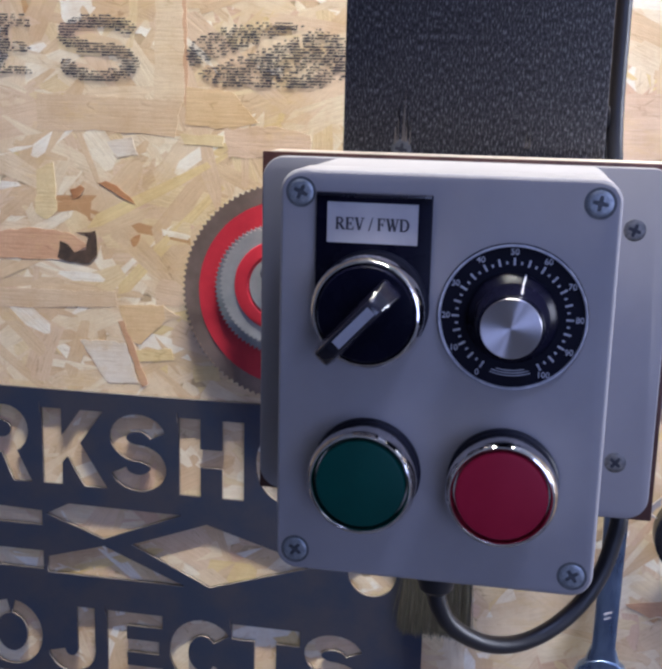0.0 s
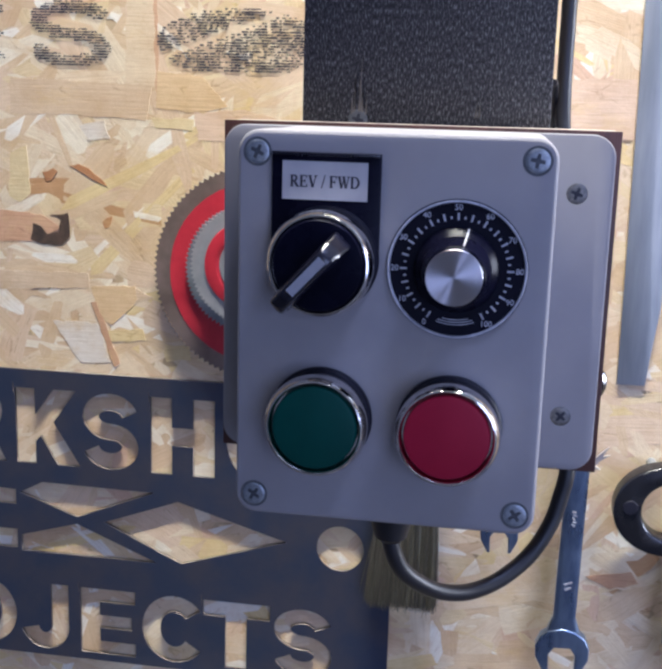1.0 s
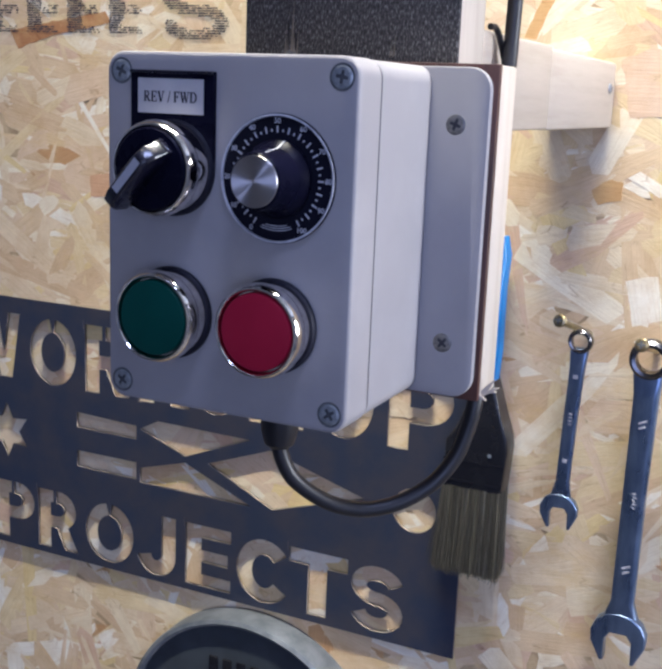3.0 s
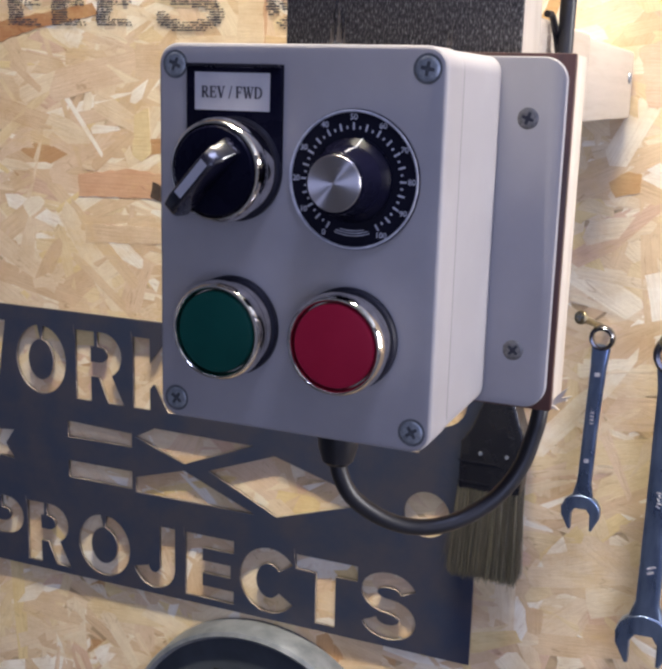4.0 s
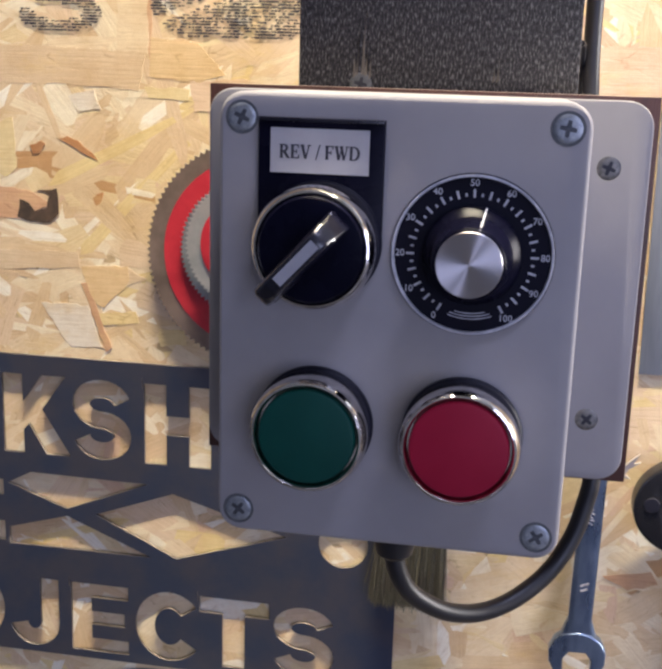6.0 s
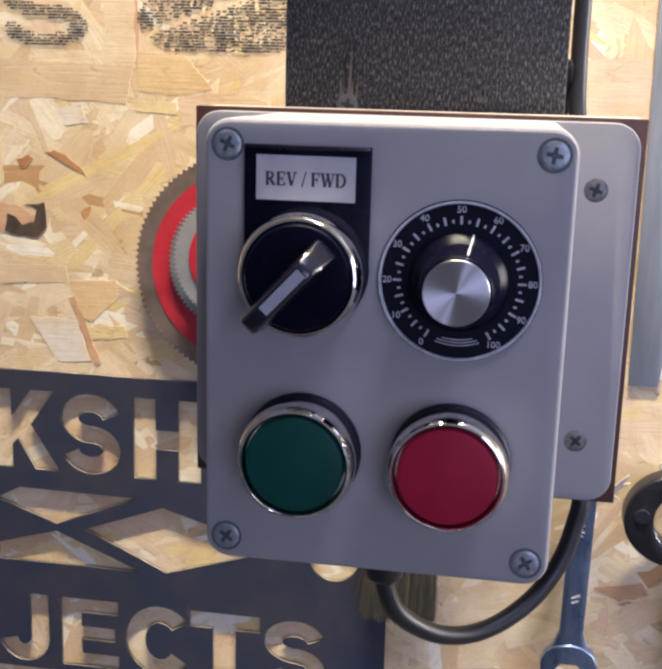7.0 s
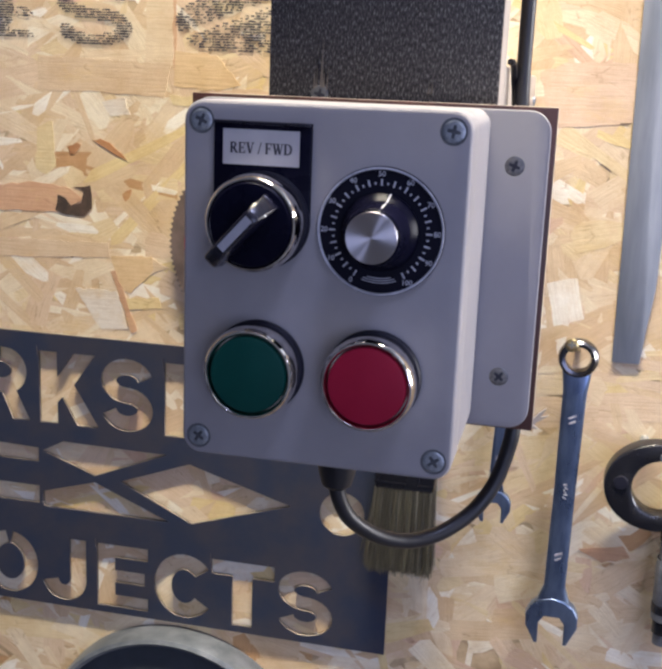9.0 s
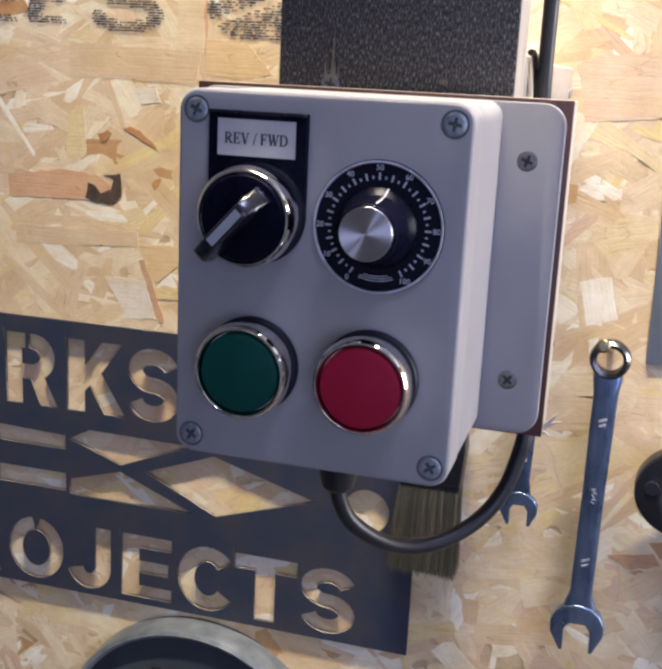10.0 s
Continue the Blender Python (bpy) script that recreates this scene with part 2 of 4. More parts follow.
def brushed_cap():
    """Turned aluminium: rings of fine scratches, so that lamps smear into a bow-tie."""
    m, nt, b = nodes_of("turned_aluminium")
    b.inputs["Base Color"].default_value = (0.56, 0.54, 0.56, 1)
    b.inputs["Metallic"].default_value, b.inputs["Roughness"].default_value = 1.0, 0.46
    b.inputs["Anisotropic"].default_value, b.inputs["Anisotropic Rotation"].default_value = 0.97, 0.25
    tan = nt.nodes.new("ShaderNodeTangent")
    tan.direction_type, tan.axis = "RADIAL", "Y"
    nt.links.new(tan.outputs[0], b.inputs["Tangent"])
    return m


M["turned_aluminium"] = brushed_cap()


# ---- building blocks ----
def part(name, bm, material, parent=None, label="", at=None, smooth=30):
    me = bpy.data.meshes.new(name)
    bmesh.ops.recalc_face_normals(bm, faces=bm.faces)
    if smooth:
        for f in bm.faces:
            f.smooth = True
        for e in bm.edges:
            e.smooth = len(e.link_faces) == 2 and e.calc_face_angle(0) < radians(smooth)
    bm.to_mesh(me)
    bm.free()
    ob = new(name, me)
    if material:
        me.materials.append(material)
    if parent:
        ob.parent = parent
    if at is not None:
        ob.matrix_basis = at
    if label:
        tagged(ob, label)
    return ob


def thing(name, at, label, category, group="", kind=""):
    return tagged(set_at(new(name), at), label, category, group, kind)


def set_at(ob, at):
    ob.matrix_basis = at
    return ob


def block(x0, x1, y0, y1, z0, z1, bevel=0.0, seg=2, bm=None):
    bm = bm or bmesh.new()
    r = bmesh.ops.create_cube(bm, size=1)
    for v in r["verts"]:
        v.co = Vector((x0 + (v.co.x + 0.5) * (x1 - x0), y0 + (v.co.y + 0.5) * (y1 - y0), z0 + (v.co.z + 0.5) * (z1 - z0)))
    if bevel:
        es = list({e for v in r["verts"] for e in v.link_edges})
        bmesh.ops.bevel(bm, geom=es, offset=bevel, segments=seg, affect="EDGES", profile=0.5)
    return bm


def prism(loop, y0, y1, bevel=0.0, seg=2, bm=None):
    """An outline in x and z, pushed from y0 (front) to y1; bevel rounds the front rim."""
    bm = bm or bmesh.new()
    vs = [bm.verts.new((x, y1, z)) for x, z in loop]
    f = bm.faces.new(vs)
    ext = bmesh.ops.extrude_face_region(bm, geom=[f])
    top = [g for g in ext["geom"] if isinstance(g, bmesh.types.BMVert)]
    for v in top:
        v.co.y = y0
    if bevel:
        s = set(top)
        es = [e for e in bm.edges if e.verts[0] in s and e.verts[1] in s]
        bmesh.ops.bevel(bm, geom=es, offset=bevel, segments=seg, affect="EDGES", profile=0.5)
    return bm


def round_rect(w, h, r, n=6, cx=0.0, cz=0.0):
    out = []
    for sx, sz, a0 in ((1, 1, 0), (-1, 1, 90), (-1, -1, 180), (1, -1, 270)):
        for k in range(n + 1):
            a = radians(a0 + 90 * k / n)
            out.append((cx + sx * (w / 2 - r) + r * math.cos(a), cz + sz * (h / 2 - r) + r * math.sin(a)))
    return out


def lathe(profile, n=48, bm=None):
    """A turned body round the y axis, from (radius, y) pairs."""
    bm = bm or bmesh.new()
    rings = []
    for r, y in profile:
        if r < 1e-6:
            rings.append([bm.verts.new((0, y, 0))])
        else:
            rings.append([bm.verts.new((r * math.cos(2 * math.pi * k / n), y, r * math.sin(2 * math.pi * k / n))) for k in range(n)])
    for a, b in zip(rings, rings[1:]):
        for k in range(n):
            j = (k + 1) % n
            if len(a) == 1 and len(b) == 1:
                continue
            if len(a) == 1:
                bm.faces.new((a[0], b[k], b[j]))
            elif len(b) == 1:
                bm.faces.new((a[k], a[j], b[0]))
            else:
                bm.faces.new((a[k], a[j], b[j], b[k]))
    return bm


def smooth_path(pts, per=8):
    """A smooth line through the points (Catmull-Rom)."""
    p = [Vector(q) for q in pts]
    p = [2 * p[0] - p[1]] + p + [2 * p[-1] - p[-2]]
    out = []
    for i in range(1, len(p) - 2):
        a, b, c, d = p[i - 1], p[i], p[i + 1], p[i + 2]
        for k in range(per):
            t = k / per
            out.append(0.5 * (2 * b + (c - a) * t + (2 * a - 5 * b + 4 * c - d) * t * t + (3 * b - a - 3 * c + d) * t ** 3))
    return out + [p[-2]]


def tube(pts, radius, n=14, bm=None, flat=1.0):
    bm = bm or bmesh.new()
    up, rings = Vector((0.13, 1, 0.21)).normalized(), []
    for i, q in enumerate(pts):
        d = (pts[min(i + 1, len(pts) - 1)] - pts[max(i - 1, 0)]).normalized()
        s = d.cross(up).normalized()
        up = s.cross(d).normalized()
        r = radius[i] if isinstance(radius, list) else radius
        rings.append([bm.verts.new(q + s * (r * math.cos(2 * math.pi * k / n)) + up * (r * flat * math.sin(2 * math.pi * k / n))) for k in range(n)])
    for a, b in zip(rings, rings[1:]):
        for k in range(n):
            j = (k + 1) % n
            bm.faces.new((a[k], a[j], b[j], b[k]))
    bm.faces.new(rings[0])
    bm.faces.new(rings[-1][::-1])
    return bm


def filled(loops, y0, y1, name, soften=0.0):
    """A sheet with holes: the first loop is its rim, the rest are cut out of it (x, z). Returns a mesh."""
    cu = bpy.data.curves.new(name, "CURVE")
    cu.dimensions, cu.fill_mode, cu.extrude = "2D", "BOTH", abs(y1 - y0) / 2 - soften
    cu.bevel_depth, cu.bevel_resolution, cu.offset = soften, 2, -soften
    for loop in loops:
        s = cu.splines.new("POLY")
        s.points.add(len(loop) - 1)
        for p, (x, z) in zip(s.points, loop):
            p.co = (x, z, 0, 1)
        s.use_cyclic_u = True
    tmp = bpy.data.objects.new(name, cu)
    me = bpy.data.meshes.new_from_object(tmp)
    me.transform(Matrix.Translation((0, (y0 + y1) / 2, 0)) @ Matrix.Rotation(radians(90), 4, "X"))
    bpy.data.objects.remove(tmp)
    bpy.data.curves.remove(cu)
    me.name = name
    return me


def mesh_part(name, me, material, parent=None, label="", at=None):
    ob = new(name, me)
    me.materials.clear()
    me.materials.append(material)
    if parent:
        ob.parent = parent
    if at is not None:
        ob.matrix_basis = at
    if label:
        tagged(ob, label)
    return ob


def lettering(name, text, size, material, parent, at, bold=0.0, depth=0.00008, label="", squash=1.0):
    """Words in the built-in font as a thin mesh that faces -y, centred at the pose."""
    cu = bpy.data.curves.new(name, "FONT")
    cu.body, cu.size, cu.align_x, cu.align_y, cu.extrude, cu.offset = text, size, "CENTER", "CENTER", depth, bold
    cu.resolution_u = 3
    tmp = bpy.data.objects.new(name, cu)
    me = bpy.data.meshes.new_from_object(tmp)
    me.transform(Matrix.Rotation(radians(90), 4, "X") @ Matrix.Diagonal((squash, 1, 1, 1)))
    bpy.data.objects.remove(tmp)
    bpy.data.curves.remove(cu)
    me.name = name
    return mesh_part(name, me, material, parent, label, at)


def circle(cx, cz, r, n=48, a0=0.0):
    return [(cx + r * math.cos(a0 + 2 * math.pi * k / n), cz + r * math.sin(a0 + 2 * math.pi * k / n)) for k in range(n)]


def joined(a, b):
    """Adds bmesh b to bmesh a."""
    me = bpy.data.meshes.new("tmp")
    b.to_mesh(me)
    b.free()
    a.from_mesh(me)
    bpy.data.meshes.remove(me)
    return a


def moved(bm, m):
    bmesh.ops.transform(bm, matrix=m, verts=bm.verts)
    return bm


def cross_screw(name, radius, height, parent=None, at=None, material=None, label="", shank=0.0, slot=None):
    """A pan-head screw with a raised dark cross for its recess's shade; its head's seat lies at y=0 and it faces -y."""
    a, b, d = radius * 0.58, radius * 0.13, height
    head = [(0.0, -d), (radius * 0.31, -d * 0.98), (radius * 0.72, -d * 0.92), (radius * 0.93, -d * 0.55), (radius, -d * 0.12), (radius, 0)]
    if shank:
        head += [(radius * 0.5, 0), (radius * 0.45, shank), (0, shank)]
    else:
        head += [(0, 0)]
    ob = part(name, lathe(head, 32), material or M["zinc"], parent, label, at)
    plus = [(a, -b), (a, b), (b * 1.3, b * 1.3), (b, a), (-b, a), (-b * 1.3, b * 1.3), (-a, b), (-a, -b), (-b * 1.3, -b * 1.3), (-b, -a), (b, -a), (b * 1.3, -b * 1.3)]
    # no recess is cut: this dark cross carries its shade
    part("shade_cross", prism(plus, -d * 1.06, -d * 0.5), slot or M["zinc_dark"], ob, smooth=0)
    return ob


def wall_at(u, v, out=0.0):
    """A pose on the board wall: u along it, v up from the box's height, out from it."""
    return pose(u, WALL_Y - out, Z0 + v)


# ---- the room ----
def slab(name, dims, material, label, category):
    return tagged(part(name, block(*dims), material, smooth=0), label, category, kind="structure")


wall_north = slab("wall_north", (-2.2, 2.2, WALL_Y, WALL_Y + 0.018, 0, 2.5), M["board_core"], "workshop wall lined with pale oriented strand board", "wall")
side = filled([[(-2.5, 0), (WALL_Y + 0.018, 0), (WALL_Y + 0.018, 2.5), (-2.5, 2.5)], [(0.06, 1.17), (0.36, 1.17), (0.36, 2.07), (0.06, 2.07)]], -0.05, 0.05, "wall_east")
side.transform(pose(2.25, 0, 0, 0, 0, 90))
tagged(mesh_part("wall_east", side, M["bounce_plaster"]), "plain painted side wall of the workshop, unseen, with a slot for the added side light", "wall", kind="structure")
slab("wall_west", (-2.3, -2.2, -2.5, WALL_Y + 0.018, 0, 2.5), M["bounce_plaster"], "plain plastered side wall of the workshop, unseen, tinted for cool bounce", "wall")
slab("floor", (-2.3, 2.3, -2.6, WALL_Y + 0.018, -0.1, 0), M["concrete"], "grey concrete workshop floor", "floor")
# the ceiling, with the opening of a roof light through it
roof = filled([[(-2.3, -2.6), (2.3, -2.6), (2.3, WALL_Y + 0.018), (-2.3, WALL_Y + 0.018)], [(0.28, -0.65), (0.28, -0.19), (0.72, -0.19), (0.72, -0.65)]], -0.05, 0.05, "ceiling")
roof.transform(pose(0, 0, 2.55) @ Matrix.Rotation(radians(-90), 4, "X"))
tagged(mesh_part("ceiling", roof, M["bounce_plaster"]), "plain workshop ceiling with a roof light, unseen, tinted for cool bounce", "ceiling", kind="structure")
# unseen rear wall, opened only for the added fill light
rear = filled([[(-2.3, 0), (2.3, 0), (2.3, 2.5), (-2.3, 2.5)], [(0.6, 0.85), (2.1, 0.85), (2.1, 2.25), (0.6, 2.25)]], -2.6, -2.5, "wall_south")
tagged(mesh_part("wall_south", rear, M["bounce_plaster"]), "plain plastered rear wall of the workshop, unseen, with an opening for the added fill light", "wall", kind="structure")


M["strand_pale"] = plain_strand("strand_pale", (0.70, 0.56, 0.37), (0.62, 0.47, 0.29))


def strand_sheet():
    """Thousands of thin overlapping strands, pressed into the board's face."""
    rng = random.Random(7)
    verts, faces, uvs = [], [], []
    for k in range(5200):
        u, v = rng.uniform(-0.56, 0.30), rng.uniform(-0.56, 0.24)
        long = rng.choice((0.022, 0.036, 0.05, 0.07, 0.095)) * rng.uniform(0.7, 1.25)
        wide = min(long * 0.7, rng.uniform(0.004, 0.022))
        ang = rng.gauss(0, 0.55) if rng.random() < 0.7 else rng.uniform(-1.6, 1.6)
        c, s = math.cos(ang), math.sin(ang)
        depth = 0.0002 + 0.00025 * k / 5200
        tu, tv = rng.gauss(0, 0.0006), rng.gauss(0, 0.004)
        shape = [(-0.5, -0.5), (rng.uniform(-0.1, 0.2), -0.5 + rng.uniform(-0.06, 0.12)), (0.5, -0.5 + rng.uniform(0, 0.45)),
                 (0.5 + rng.uniform(-0.02, 0.12), rng.uniform(-0.2, 0.3)), (0.46, 0.5 - rng.uniform(0, 0.4)), (rng.uniform(-0.2, 0.1), 0.5 + rng.uniform(-0.1, 0.05)),
                 (-0.5 + rng.uniform(0, 0.1), 0.5), (-0.5 - rng.uniform(0, 0.1), rng.uniform(-0.2, 0.2))]
        o = len(verts)
        ju, jv = rng.uniform(0, 9), rng.uniform(0, 9)
        for a, b in shape:
            p, q = a * long, b * wide
            verts.append((u + p * c - q * s, WALL_Y - depth + tu * p + tv * q, Z0 + v + p * s + q * c))
            uvs.append((p + ju, q + jv))
        faces.append(tuple(range(o, o + 8)))
    me = bpy.data.meshes.new("wood_strands")
    me.from_pydata(verts, [], faces)
    layer = me.uv_layers.new(name="UVMap")
    for li, loop in enumerate(me.loops):
        layer.data[li].uv = uvs[loop.vertex_index]
    ob = mesh_part("wood_strands", me, M["strand"], wall_north)
    tagged(ob, "overlapping pale wood strands pressed into board", kind="stuff")


strand_sheet()


def wall_strand(name, outline, material, out=0.0013):
    """One large strand that stands out from the rest, by its outline in u and v."""
    rng = random.Random(int(1e5 * abs(outline[0][0] + 3 * outline[1][1])))
    ragged = []
    for (x0, z0), (x1, z1) in zip(outline, outline[1:] + outline[:1]):
        n = max(2, int(math.hypot(x1 - x0, z1 - z0) / 0.004))
        for k in range(n):
            j = 0.0 if k == 0 else 0.0007
            ragged.append((x0 + (x1 - x0) * k / n + rng.uniform(-j, j), z0 + (z1 - z0) * k / n + rng.uniform(-j, j) + Z0))
    front = 0.00055 + 0.4 * (out - 0.00095)
    ob = part(name, prism(ragged, WALL_Y - front, WALL_Y), material, wall_north, smooth=0)
    layer = ob.data.uv_layers.new(name="UVMap")
    for li, loop in enumerate(ob.data.loops):
        co = ob.data.vertices[loop.vertex_index].co
        layer.data[li].uv = (co.x, co.z)


wall_strand("strand", [(-0.345, -0.020), (-0.300, -0.014), (-0.276, -0.016), (-0.262, -0.024), (-0.280, -0.034), (-0.345, -0.036)], M["strand_pink"])
wall_strand("strand", [(-0.284, -0.033), (-0.282, -0.022), (-0.276, -0.024), (-0.272, -0.029), (-0.264, -0.027), (-0.262, -0.019), (-0.270, -0.016), (-0.257, -0.014), (-0.256, -0.030), (-0.262, -0.036), (-0.275, -0.036)], M["knot"], 0.0016)
wall_strand("strand", [(-0.2545, 0.0170), (-0.2490, 0.0185), (-0.2420, 0.0160), (-0.2330, 0.0090), (-0.2290, 0.0040), (-0.2350, 0.0065), (-0.2450, 0.0120)], M["strand_orange"], 0.0016)
wall_strand("strand", [(-0.2740, 0.0120), (-0.2670, 0.0150), (-0.2635, 0.0130), (-0.2680, 0.0070), (-0.2720, 0.0065)], M["strand_orange"], 0.0016)
wall_strand("strand", [(-0.2330, -0.0190), (-0.2260, -0.0150), (-0.2270, -0.0200), (-0.2310, -0.0240)], M["strand_orange"], 0.0014)
wall_strand("strand", [(-0.420, 0.086), (-0.330, 0.100), (-0.325, 0.092), (-0.380, 0.082), (-0.412, 0.072)], M["strand_orange"])
wall_strand("strand", [(-0.2155, 0.062), (-0.2140, 0.14), (-0.1965, 0.14), (-0.1955, 0.070)], M["strand_pale"], 0.00095)
wall_strand("strand", [(-0.1955, 0.060), (-0.1965, 0.14), (-0.1940, 0.14), (-0.1935, 0.058)], M["strand_pink"], 0.00098)
wall_strand("strand", [(0.096, -0.238), (0.125, -0.232), (0.130, -0.240), (0.112, -0.246)], M["strand_pink"], 0.0013)
wall_strand("strand", [(-0.2425, -0.0737), (-0.2385, -0.0730), (-0.2225, -0.1150), (-0.2265, -0.1180)], M["strand_pink"], 0.0016)


M["strand_tan"] = plain_strand("strand_tan", (0.65, 0.50, 0.33), (0.62, 0.46, 0.29))
M["strand_yellow"] = plain_strand("strand_yellow", (0.71, 0.57, 0.30), (0.69, 0.57, 0.34))
M["strand_amber"] = plain_strand("strand_amber", (0.67, 0.47, 0.25), (0.66, 0.50, 0.29))
M["strand_white"] = plain_strand("strand_white", (0.74, 0.67, 0.57), (0.66, 0.58, 0.47))
M["strand_rose"] = plain_strand("strand_rose", (0.67, 0.50, 0.35), (0.61, 0.44, 0.29))
M["strand_gold"] = plain_strand("strand_gold", (0.60, 0.38, 0.16), (0.54, 0.33, 0.14))
wall_strand("strand", [(-0.2944, 0.0727), (-0.2599, 0.0722), (-0.1977, 0.0697), (-0.2023, 0.0470), (-0.2434, 0.0499), (-0.2955, 0.0498)], M["strand_tan"], 0.001)
wall_strand("strand", [(-0.2479, 0.0430), (-0.2306, 0.0467), (-0.2266, 0.0355), (-0.2410, 0.0337)], M["strand_white"], 0.00115)
wall_strand("strand", [(-0.1700, 0.0538), (-0.1368, 0.0563), (-0.1149, 0.0508), (-0.1147, 0.0376), (-0.1673, 0.0360)], M["strand_rose"], 0.00105)
wall_strand("strand", [(-0.2379, -0.0659), (-0.2113, -0.0617), (-0.1982, -0.0683), (-0.2264, -0.0784)], M["strand_tan"], 0.0011)
wall_strand("strand", [(0.0454, 0.0731), (0.0620, 0.0801), (0.1024, 0.0807), (0.1063, 0.0451), (0.0535, 0.0400)], M["strand_rose"], 0.00105)
wall_strand("strand", [(0.0346, -0.0046), (0.0456, 0.0027), (0.0534, 0.0015), (0.0532, -0.0096), (0.0393, -0.0133)], M["strand_gold"], 0.00115)
wall_strand("strand", [(-0.0146, 0.0852), (-0.0008, 0.1201), (0.0077, 0.1201), (-0.0071, 0.0841)], M["strand_gold"], 0.00115)

wall_strand("strand", [(-0.2965, 0.0240), (-0.2850, 0.0290), (-0.2830, -0.0020), (-0.2900, -0.0085), (-0.2985, -0.0040)], M["strand_yellow"], 0.0011)
wall_strand("strand", [(-0.1945, 0.0790), (-0.1650, 0.0760), (-0.1480, 0.0580), (-0.1640, 0.0530), (-0.1955, 0.0560)], M["strand_amber"], 0.0011)
wall_strand("strand", [(-0.1990, 0.0500), (-0.1700, 0.0490), (-0.1710, 0.0425), (-0.1960, 0.0430)], M["strand_yellow"], 0.0012)
wall_strand("strand", [(-0.2700, -0.0880), (-0.2380, -0.0880), (-0.2290, -0.1150), (-0.2500, -0.1165)], M["strand_white"], 0.0012)
wall_strand("strand", [(-0.2420, -0.0630), (-0.2110, -0.0610), (-0.2100, -0.0700), (-0.2270, -0.0890), (-0.2350, -0.0860)], M["strand_amber"], 0.0013)
wall_strand("strand", [(-0.2330, -0.0930), (-0.2060, -0.0900), (-0.2040, -0.0980), (-0.2290, -0.1010)], M["strand_yellow"], 0.0012)
wall_strand("strand", [(-0.3400, -0.0560), (-0.2440, -0.0540), (-0.2430, -0.0640), (-0.3400, -0.0700)], M["strand_tan"], 0.0011)


def ink_print():
    """Rows of sprayed ink dashes: worn stencil marks of the board's maker."""
    rng = random.Random(3)
    bm = bmesh.new()

    curl = []
    for k in range(25):
        a, b = radians(25 + 245 * k / 24), radians(90 - 255 * k / 24)
        curl += [(-0.252 + 0.0215 * math.cos(a), 0.1095 + 0.0085 * math.sin(a)), (-0.252 + 0.0215 * math.cos(b), 0.0925 + 0.0085 * math.sin(b))]

    def inside(u, v):
        if -0.280 <= u <= -0.224:
            return min(((u - p) * 0.72) ** 2 + (v - q) ** 2 for p, q in curl) < 0.0040 ** 2
        e = ((u + 0.140) / 0.054) ** 2 + ((v - 0.097) / 0.021) ** 2
        if e < 1:
            return rng.random() < 0.78 and not (abs((v - 0.103) - 0.35 * (u + 0.150)) < 0.0022)
        if -0.440 < u < -0.288 and 0.084 < v < 0.122:
            k = (u + 0.440) / 0.038 % 1
            return k < 0.34 or (k < 0.75 and (v > 0.113 or 0.098 < v < 0.104 or v < 0.089) and rng.random() < 0.7)
        return False

    v = 0.080
    while v < 0.124:
        u = -0.444
        while u < -0.080:
            if inside(u, v) and rng.random() < 0.92:
                w, h = rng.uniform(0.0012, 0.0025), rng.uniform(0.0006, 0.0013)
                t = rng.uniform(-0.3, 0.5) * 0.0006
                q = [(u - w / 2, v - h / 2 - t), (u + w / 2, v - h / 2 + t), (u + w / 2, v + h / 2 + t), (u - w / 2, v + h / 2 - t)]
                bm.faces.new([bm.verts.new((a, WALL_Y - 0.0011, Z0 + b)) for a, b in q])
            u += 0.0019 + rng.uniform(-0.0003, 0.0003)
        v += 0.0017
    ob = part("ink_marks", bm, M["stamp_ink"], wall_north, smooth=0)
    tagged(ob, "rows of faded dark ink dashes", kind="stuff")


ink_print()


# ---- the post, its arm and the board that carries the box ----
post = thing("wooden_post", pose(0.0006, 0.085, Z0 - 0.050), "upright wooden post, dark-stained front and bare pale sides", "post")
part("core", block(-0.0434, 0.0434, 0.0025, 0.030, 0, 0.62, 0.0012), M["pine_z"], post, "bare pale wood")
part("front_face", block(-0.0434, 0.0434, 0.0, 0.0025, 0, 0.62, 0.0008), M["stained_post"], post, "dark rough stained wood")
cross_screw("screw", 0.0035, 0.0004, post, pose(-0.0234, 0.0, 0.1087, 0, 12, 0), M["zinc_dark"], slot=M["black_ink"])
for u, w, h in ((-0.0256, 0.0005, 0.009), (-0.0247, 0.0004, 0.014), (-0.0228, 0.0007, 0.018), (-0.0219, 0.0004, 0.010), (-0.0206, 0.0005, 0.007), (0.0178, 0.0004, 0.004), (0.0190, 0.0006, 0.006)):
    bm = prism([(u - w, 0.110), (u + w, 0.111), (u + w * 0.4, 0.112 + h * 0.6), (u + 0.0005, 0.112 + h)], -0.0003, 0.0004)
    part("splinter", bm, M["post_fibre"], post, "pale raised splinter", smooth=0)

arm = thing("support_arm", pose(0.0, 0.115, Z0 + 0.034), "short pale pine arm that ties the post to the wall", "bracket")
part("front_piece", block(0.004, 0.0438, 0.0, 0.107, 0, 0.0385, 0.0015), M["pine_y"], arm)
part("rear_piece", block(0.004, 0.0434, 0.1075, 0.2615, -0.0006, 0.0372, 0.0020), M["pine_y"], arm)
cross_screw("screw", 0.0032, 0.0012, arm, pose(0.0434, 0.246, 0.022, 0, 0, 90))

board = thing("mounting_board", pose(0.0, 0.0635, Z0), "brown-faced plywood board behind the control box, pale raw edge", "board")
